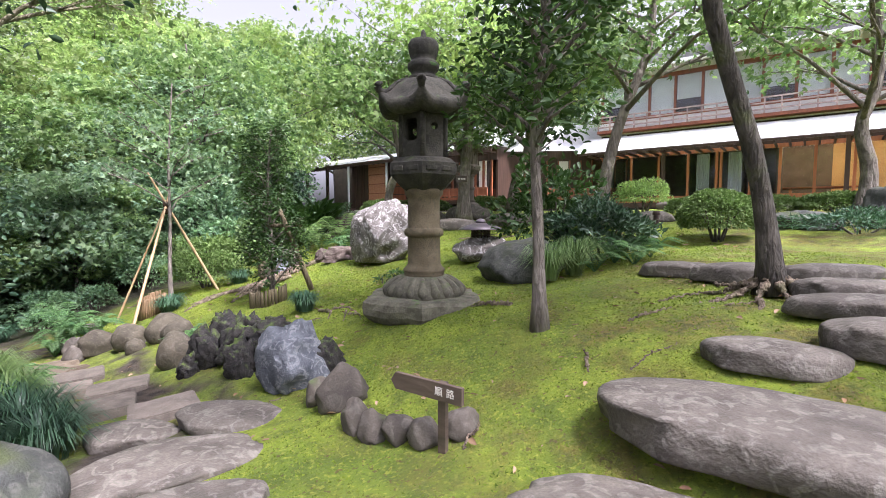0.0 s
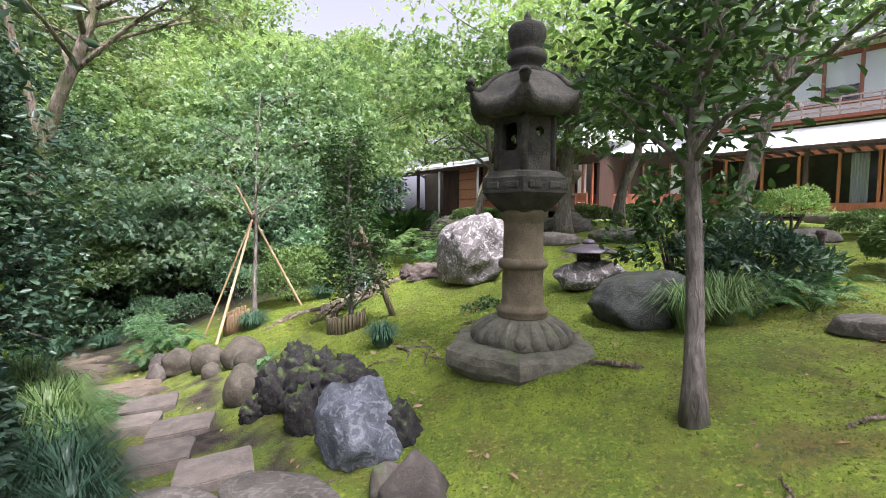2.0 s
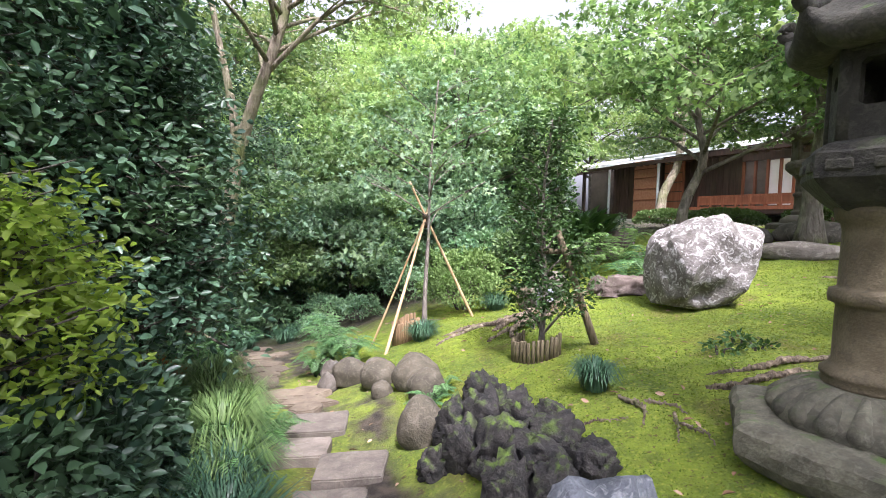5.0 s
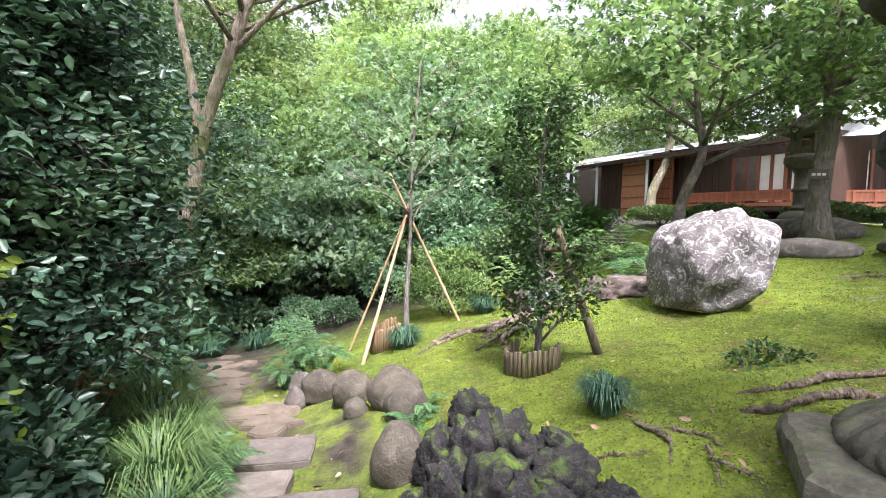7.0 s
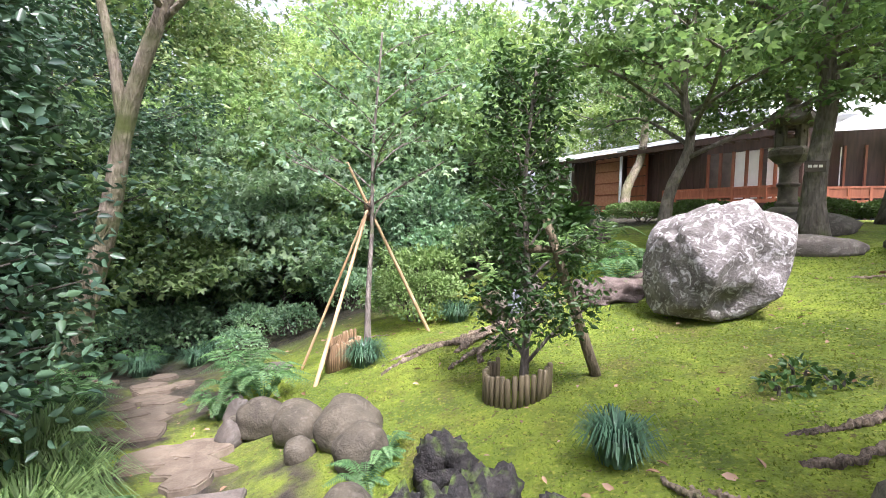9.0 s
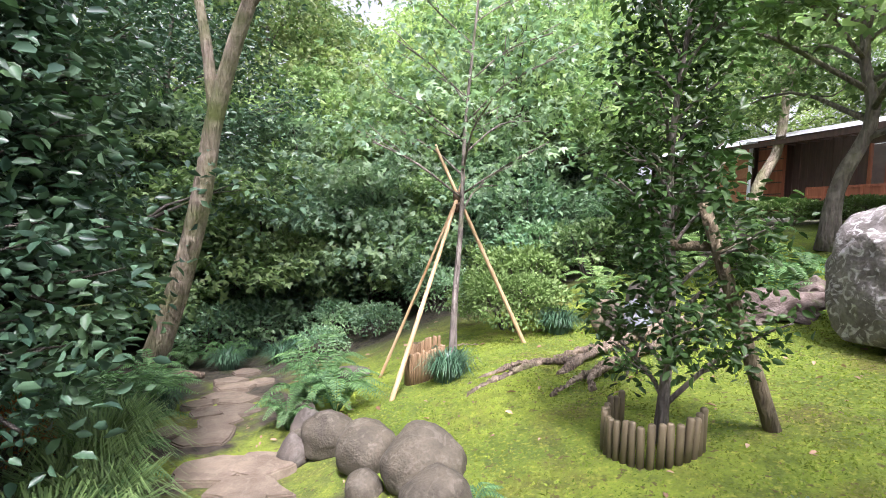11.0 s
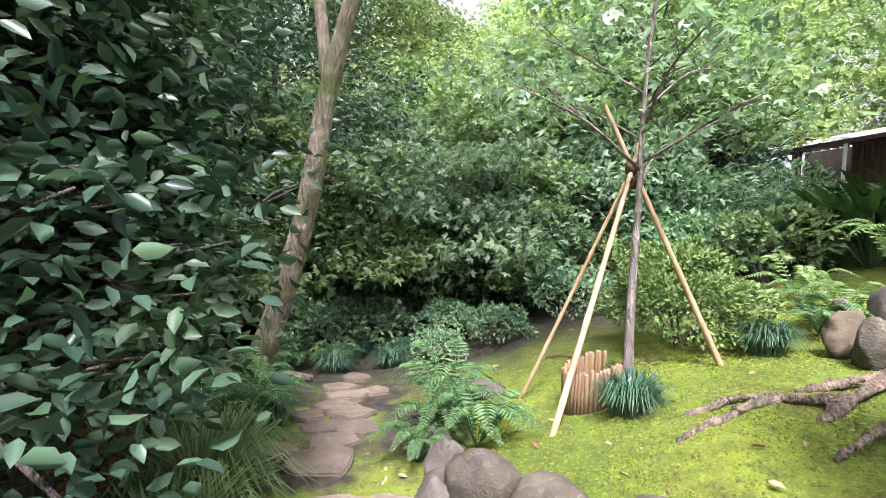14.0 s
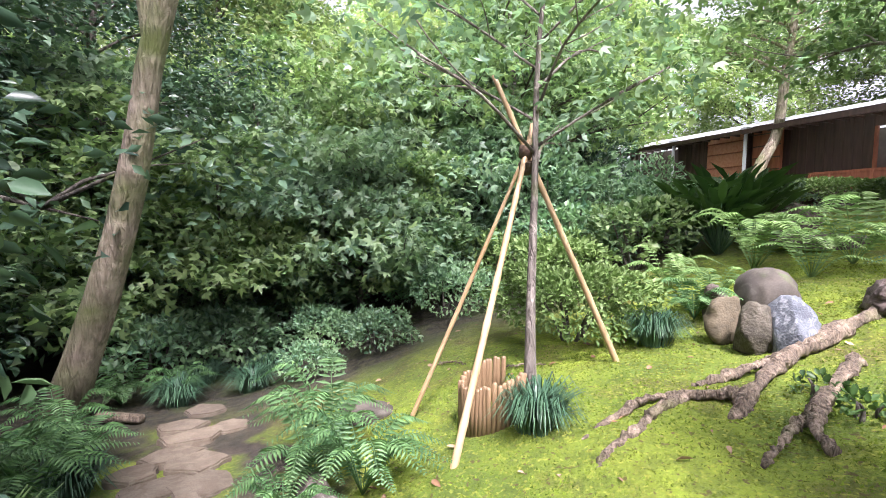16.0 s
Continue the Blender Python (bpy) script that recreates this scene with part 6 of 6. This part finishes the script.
# roots that flare from the leaning tree
for i in range(9):
    an = 6.28 * i / 9 + 0.3
    ln = 0.38 + 0.3 * ((i * 37) % 10) / 10
    c = [(2.74 + 0.09 * math.cos(an), 3.88 + 0.09 * math.sin(an), 0.16), (2.74 + 0.28 * math.cos(an), 3.88 + 0.28 * math.sin(an), 0.045), (2.74 + ln * math.cos(an + 0.2), 3.88 + ln * math.sin(an + 0.2), 0.015), (2.74 + 1.4 * ln * math.cos(an), 3.88 + 1.4 * ln * math.sin(an), -0.03)]
    root(c, 0.042, 0.01, "grey root spreading from the leaning tree into moss", 430 + i)
TW = "thin bare twig lying on the moss"
for i, (x, y, dx, dy, r) in enumerate(((-1.62, 6.02, 0.25, -0.3, 0.024), (-1.5, 6.0, 0.12, -0.42, 0.018), (-1.42, 5.95, 0.3, -0.2, 0.016), (-1.2, 5.75, 0.05, -0.4, 0.014), (-1.15, 5.6, 0.2, -0.25, 0.012), (1.25, 3.05, 0.5, 0.22, 0.012), (1.5, 3.75, 0.42, 0.1, 0.014), (1.0, 3.15, 0.05, 0.3, 0.012), (0.12, 2.72, 0.12, 0.22, 0.008), (-0.5, 2.2, 0.2, 0.05, 0.007), (1.95, 3.6, 0.6, 0.08, 0.012), (1.9, 4.1, 0.7, 0.0, 0.012), (1.7, 3.25, 0.3, 0.12, 0.016),
                                       (-1.85, 5.55, 0.35, 0.12, 0.012), (-2.3, 3.7, 0.9, 0.25, 0.012), (0.3, 10.0, 1.0, -0.2, 0.02), (0.9, 9.4, 0.9, 0.1, 0.022), (0.2, 8.9, 1.1, -0.1, 0.02), (-5.4, 9.0, 0.4, 0.1, 0.012), (-6.2, 9.2, 0.4, -0.05, 0.014))):
    root([(x, y, 0.01), (x + dx * 0.35, y + dy * 0.4, 0.035), (x + dx * 0.7, y + dy * 0.5, 0.03), (x + dx, y + dy, 0.005)], r, r * 0.5, TW, 450 + i, "fallen_twig", "twig", "fallen twigs")


# ---- arrow sign ----
def arrow_sign():
    s = thing("arrow_sign", pose(0.0, 2.78, gz(0.0, 2.78), 0, 0, -35.7), "small dark wooden arrow sign on a short post", "sign")
    z = 0.35 - gz(0.0, 2.78)
    bm = bmesh.new()
    pts = [(-0.385, 0), (-0.345, 0.055), (0.165, 0.055), (0.165, -0.055), (-0.345, -0.055)]
    f = bm.faces.new([bm.verts.new((x, -0.045, z + q)) for x, q in pts])
    r = bmesh.ops.extrude_face_region(bm, geom=[f])
    bmesh.ops.translate(bm, verts=[g for g in r["geom"] if isinstance(g, bmesh.types.BMVert)], vec=(0, 0.028, 0))
    bmesh.ops.recalc_face_normals(bm, faces=bm.faces[:])
    bmesh.ops.bevel(bm, geom=bm.edges[:], offset=0.003, segments=1, affect="EDGES")
    board = part("board", bm, WOOD_SIGN, s)
    box("post", s, WOOD_SIGN, (-0.028, -0.017, -0.12), (0.028, 0.02, z + 0.05), 0.004)
    for ch, x in (("順", 0.0), ("路", 0.085)):
        cu = bpy.data.curves.new("letter", "FONT")
        cu.body, cu.size, cu.extrude, cu.align_x, cu.align_y = ch, 0.06, 0.001, "CENTER", "CENTER"
        tmp = bpy.data.objects.new("letter", cu)
        scene.collection.objects.link(tmp)
        bpy.context.view_layer.update()
        me = bpy.data.meshes.new_from_object(tmp.evaluated_get(bpy.context.evaluated_depsgraph_get()))
        bpy.data.objects.remove(tmp)
        me.materials.clear()
        part("letter", me, LETTER, board, "white painted character", pose(x, -0.047, z + 0.0, 90, 0, 0))


arrow_sign()


# ---- small iron lantern on its rock ----
def iron_lantern(x, y, z):
    t = thing("iron_lantern", pose(x, y, z) @ Matrix.Scale(0.86, 4), "low dark iron lantern with wide mauve-grey roof on a rock", "lantern")
    part("base_ring", lathe([(0.2, -0.02), (0.2, 0.02), (0.17, 0.03)], 24), IRON, t)
    for k in range(16):
        a = 6.283 * k / 16
        part("bar", box_bm((-0.012, -0.012, 0.02), (0.012, 0.012, 0.2)), IRON, t, m=Matrix.Rotation(a, 4, "Z") @ Matrix.Translation((0.17, 0, 0)))
    for q in (0.08, 0.14):
        part("hoop", lathe([(0.165, q), (0.182, q + 0.005), (0.182, q + 0.018), (0.165, q + 0.023)], 24), IRON, t)
    part("roof", from_bm("roof", lathe([(0.43, 0.2), (0.435, 0.21), (0.3, 0.27), (0.16, 0.31), (0.08, 0.33)], 36), None, True), IRON_ROOF, t, "wide shallow mauve-grey metal roof")
    part("knob", from_bm("knob", lathe([(0.08, 0.32), (0.1, 0.34), (0.1, 0.36), (0.07, 0.39), (0.02, 0.41)], 20), None, True), IRON_ROOF, t)


iron_lantern(0.62, 7.7, gz(0.62, 7.7) + 0.3)

# tape, rope lashings and the tree's name plate
v, f = tube([(0, 0, -0.03), (0, 0, 0), (0, 0, 0.03)], [0.15, 0.152, 0.15], 14)
single("red_tape_band", mesh_np("red_tape_band", v, f, RED_BAND, True), pose(-7.68, 15.0, gz(-7.5, 15.0) + 1.35, 0, -8, 0), "red tape tied round a tree trunk", "tape")
for i, (dz, r) in enumerate(((0.0, 0.05), (-0.12, 0.05))):
    v, f = tube([(0, 0, -0.05), (0, 0, -0.02), (0, 0, 0.02), (0, 0, 0.05)], [r, r * 1.15, r * 1.15, r], 10, lump=0.1, seed=i)
    single("rope_lashing", mesh_np("rope_lashing", v, f, ROPE, True), Matrix.Translation(CROSS + Vector((0, 0, dz))) @ pose(0, 0, 0, 20, 15, 0), "brown palm-rope lashing where bamboo poles cross", "rope", "rope lashings")
tree("wrapped_tree", at(-2.7, 23.2), "pale wrapped trunk leaning before the house wall", [(0, 0, 0), (0.1, 0.05, 1.2), (0.55, 0.3, 2.4), (0.7, 0.4, 4.4), (0.9, 0.5, 6.5)], 0.22, 0.1, BARK_TAN, LEAF_MAPLE, 470, 14, 0.72, 2.4, 0.3, 3, 160, 0.6, 0.1, 0.12, 0.08)

# ---- moss pile and fallen leaves ----
LEAF_MOSS = leaf_mat("moss_tips", (0.09, 0.15, 0.01), (0.26, 0.36, 0.03), (0.2, 0.21, 0.03), 0.8, 0.25, 1.6)
rngm = np.random.RandomState(3)
n = 300000
x, y = rngm.uniform(-6.5, 4.2, n), rngm.uniform(1.6, 11.5, n)
v_ = 0.62 * x + 0.78 * y
u_ = -0.78 * x + 0.62 * y
thin = 0.55 + 0.45 * np.sin(2.3 * x + 1.1 * np.sin(1.7 * y)) * np.sin(2.9 * y + 0.8 * np.sin(2.1 * x))
keep = (v_ > 2.35 - 1.3 * (u_ < 3.0)) & (u_ < 10) & (v_ < 10) & (rngm.uniform(0, 1, n) < (0.35 + 0.65 * thin) * np.where(u_ < 2.4, 0.6, 1.0))
x, y = x[keep], y[keep]
n = len(x)
z = ground_z(x, y)
for kx, ky, ph, amp in ((2.1, 1.3, 0.4, 0.018), (-1.7, 2.9, 1.9, 0.014), (5.3, -3.1, 3.0, 0.008), (-4.2, -6.7, 5.1, 0.006), (11, 9, 2.2, 0.004), (-14, 8, 0.7, 0.004), (19, -23, 4.0, 0.003)):
    z = z + amp * np.sin(kx * x + ky * y + ph + 0.8 * np.sin(0.9 * x - 1.1 * y))
P = np.stack([x, y, z - 0.003], 1)
D = rngm.normal(0, 0.7, (n, 3)) + np.array([0, 0, 0.75])
D[:, 2] = np.abs(D[:, 2])
N = rngm.normal(0, 1, (n, 3))
S = unit(np.cross(unit(D), N)) * rngm.uniform(0.004, 0.011, n)[:, None]
H_ = rngm.uniform(0.008, 0.026, n)[:, None]
V = np.stack([P - S, P + S, P + unit(D) * H_], 1).reshape(-1, 3)
single("moss_pile", mesh_np("moss_pile", V, np.arange(3 * n).reshape(-1, 3), LEAF_MOSS), Matrix(), "short bright green moss pile on the bank", "moss", kind="stuff")
LITTER = leaf_mat("fallen_leaf", (0.16, 0.09, 0.045), (0.42, 0.3, 0.2), (0.3, 0.16, 0.08), 0.7, 0.1, 2.0)
n = 700
x, y = rngm.uniform(-6.8, 4.0, n), rngm.uniform(2.0, 10.5, n)
k = 0.62 * x + 0.78 * y > 1.0
x, y = x[k], y[k]
n = len(x)
P = np.stack([x, y, ground_z(x, y) + 0.02], 1)
D = rngm.normal(0, 1, (n, 3)) * np.array([1, 1, 0.15])
N = rngm.normal(0, 0.35, (n, 3)) + np.array([0, 0, 1])
L_ = rngm.uniform(0.025, 0.09, n)
V, F = leaf_arrays(P, D, N, L_, L_ * 0.45, "broad")
single("fallen_leaf_litter", mesh_np("fallen_leaf_litter", V, F, LITTER), Matrix(), "scattered dry brown fallen leaves on moss", "leaf litter", kind="stuff")


# ---- leaves hanging over the start, and low growth by rocks and path ----
tree("overhanging_tree", at(-3.9, 0.2), "dark evergreen whose branch hangs over the path", [(0, 0, 0), (0.1, 0.1, 1.4), (0.5, 0.8, 2.7), (1.3, 1.9, 3.4), (2.3, 2.7, 3.75)], 0.12, 0.015, BARK_DARK, LEAF_DARK, 501, 16, 0.45, 1.2, 0.12, 4, 42, 0.34, 0.14, 0.1, 0.05, "broad", up=0.6)
shrub("camellia_bush", -4.8, 3.75, 0.55, 0.45, 0.95, 2200, 0.1, 0.05, LEAF_DARK, "low glossy camellia at the path's edge", 502, "broad")
shrub("rock_shrub", 2.1, 6.35, 0.75, 0.55, 0.7, 2600, 0.1, 0.035, LEAF_DARK, "dark fern-like shrub beside the mossy rock", 503, lump=0.35)
shrub("rock_shrub", 1.55, 6.75, 0.7, 0.5, 1.25, 1300, 0.1, 0.05, LEAF_GLOSSY, "loose evergreen shrub behind the mossy rock", 504, "broad", lump=0.4)
tuft("grass_clump", 1.28, 5.62, 0.4, 0.45, 260, 0.009, LEAF_SEDGE, "drooping grass clump beside the mossy rock", 505)
tuft("grass_clump", 1.6, 5.7, 0.4, 0.5, 260, 0.009, LEAF_SEDGE, "drooping grass clump beside the mossy rock", 506)
for i, (x, y, r) in enumerate(((-3.4, 6.0, 0.26), (2.35, 5.75, 0.5), (1.85, 5.7, 0.45), (2.7, 6.1, 0.5))):
    fern(x, y, r, 9, 510 + i)


for i, (x, y) in enumerate(((-0.75, 7.35), (-0.6, 7.15), (-0.9, 7.1), (-3.2, 8.55), (-3.05, 8.3))):
    shrub("moss_seedling", x, y, 0.14, 0.12, 0.1, 60, 0.05, 0.03, LEAF_GLOSSY, "small leafy seedling growing in the moss", 520 + i, "broad", stems=3, group="moss seedlings")


# ---- small things ----
WHITE_TAG = plain_mat("white_plastic_tag", (0.7, 0.7, 0.68), (0.8, 0.8, 0.78), 6, 0.5, 0.02)
for x, y in ((-7.3, 5.55), (-8.9, 6.4)):
    g = thing("plant_tag", at(x, y, 40), "small white plant name tag on a thin stake", "tag", "plant tags")
    box("stake", g, WHITE_TAG, (-0.006, -0.004, -0.05), (0.006, 0.004, 0.36))
    box("plate", g, WHITE_TAG, (-0.05, -0.012, 0.33), (0.05, -0.006, 0.41), 0.002)
v, f = tube(curve_pts([(-0.24, 0, 0.06), (0, 0.01, 0.065), (0.24, 0, 0.07)], 8), [0.05, 0.052, 0.055, 0.053, 0.052, 0.05, 0.05, 0.048], 10, lump=0.05)
single("cut_log", mesh_np("cut_log", v, f, BARK_ROOT, True), at(-8.9, 7.55, 25), "short pale cut log lying beside the path", "log")
rock("flat_stone", -6.35, 8.3, (0.55, 0.42, 0.12), 601, STONE_EDGE, "flat grey stone lying on the moss", 20, rough=0.25, blocky=0.6, flat=0.6)
g = thing("name_plate", at(0.47, 12.1, 10, 1, 1.12), "small dark name plate hung on the tree trunk", "sign")
box("plate", g, WOOD_SIGN, (-0.14, -0.03, -0.08), (0.14, -0.01, 0.08), 0.005)
for q in (-0.07, 0.0, 0.07):
    box("writing_bar", g, LETTER, (q - 0.025, -0.034, -0.02), (q + 0.025, -0.031, 0.02))
g = thing("bollard_light", at(3.9, 8.6), "low dark bollard lamp on the lawn", "lamp")
part("post", lathe([(0.05, -0.05), (0.05, 0.26), (0.045, 0.27)], 14), IRON, g)
part("hood", lathe([(0.065, 0.27), (0.07, 0.3), (0.06, 0.34), (0.02, 0.35)], 14), IRON, g)
shrub("pale_shrub", 4.75, 11.2, 0.7, 0.6, 0.75, 2600, 0.07, 0.035, LEAF_BRIGHT, "pale yellow-green trimmed shrub before the inn", 602, base=0.3)
shrub("creeping_juniper", 6.0, 6.75, 1.0, 0.6, 0.3, 2600, 0.07, 0.02, LEAF_TURF, "low blue-green creeping juniper on the lawn", 603)
rock("mossy_boulder", 7.0, 7.35, (1.1, 0.8, 0.7), 604, STONE_DARK, "mossy boulder at the foot of the gnarled tree", 20, rough=0.35, blocky=0.7)
rock("mossy_boulder", 5.7, 7.5, (1.2, 0.6, 0.36), 605, STONE_DARK, "low mossy boulder on the lawn", -20, rough=0.3, blocky=0.7)
rock("inn_step_stone", 6.9, 13.6, (1.5, 0.8, 0.32), 606, STONE_EDGE, "flat stone step before the inn veranda", -38, "stepping stone", rough=0.2, blocky=0.6, flat=0.6)
rock("inn_step_stone", 8.4, 12.3, (1.7, 0.8, 0.3), 607, STONE_EDGE, "flat stone step before the inn veranda", -38, "stepping stone", rough=0.2, blocky=0.6, flat=0.6)
# added behind the start, never in view, to cast shade over stones and moss
tree("shade_tree", at(4.7, -0.35), "unseen tree added behind the start to shade the stepping stones", [(0, 0, 0), (-0.1, 0.1, 2.5), (-0.3, 0.3, 5.0), (-0.6, 0.6, 8.5)], 0.2, 0.05, BARK_DARK, LEAF_MAPLE, 701, 15, 0.56, 2.8, 0.2, 4, 42, 0.7, 0.15, 0.13, 0.09)
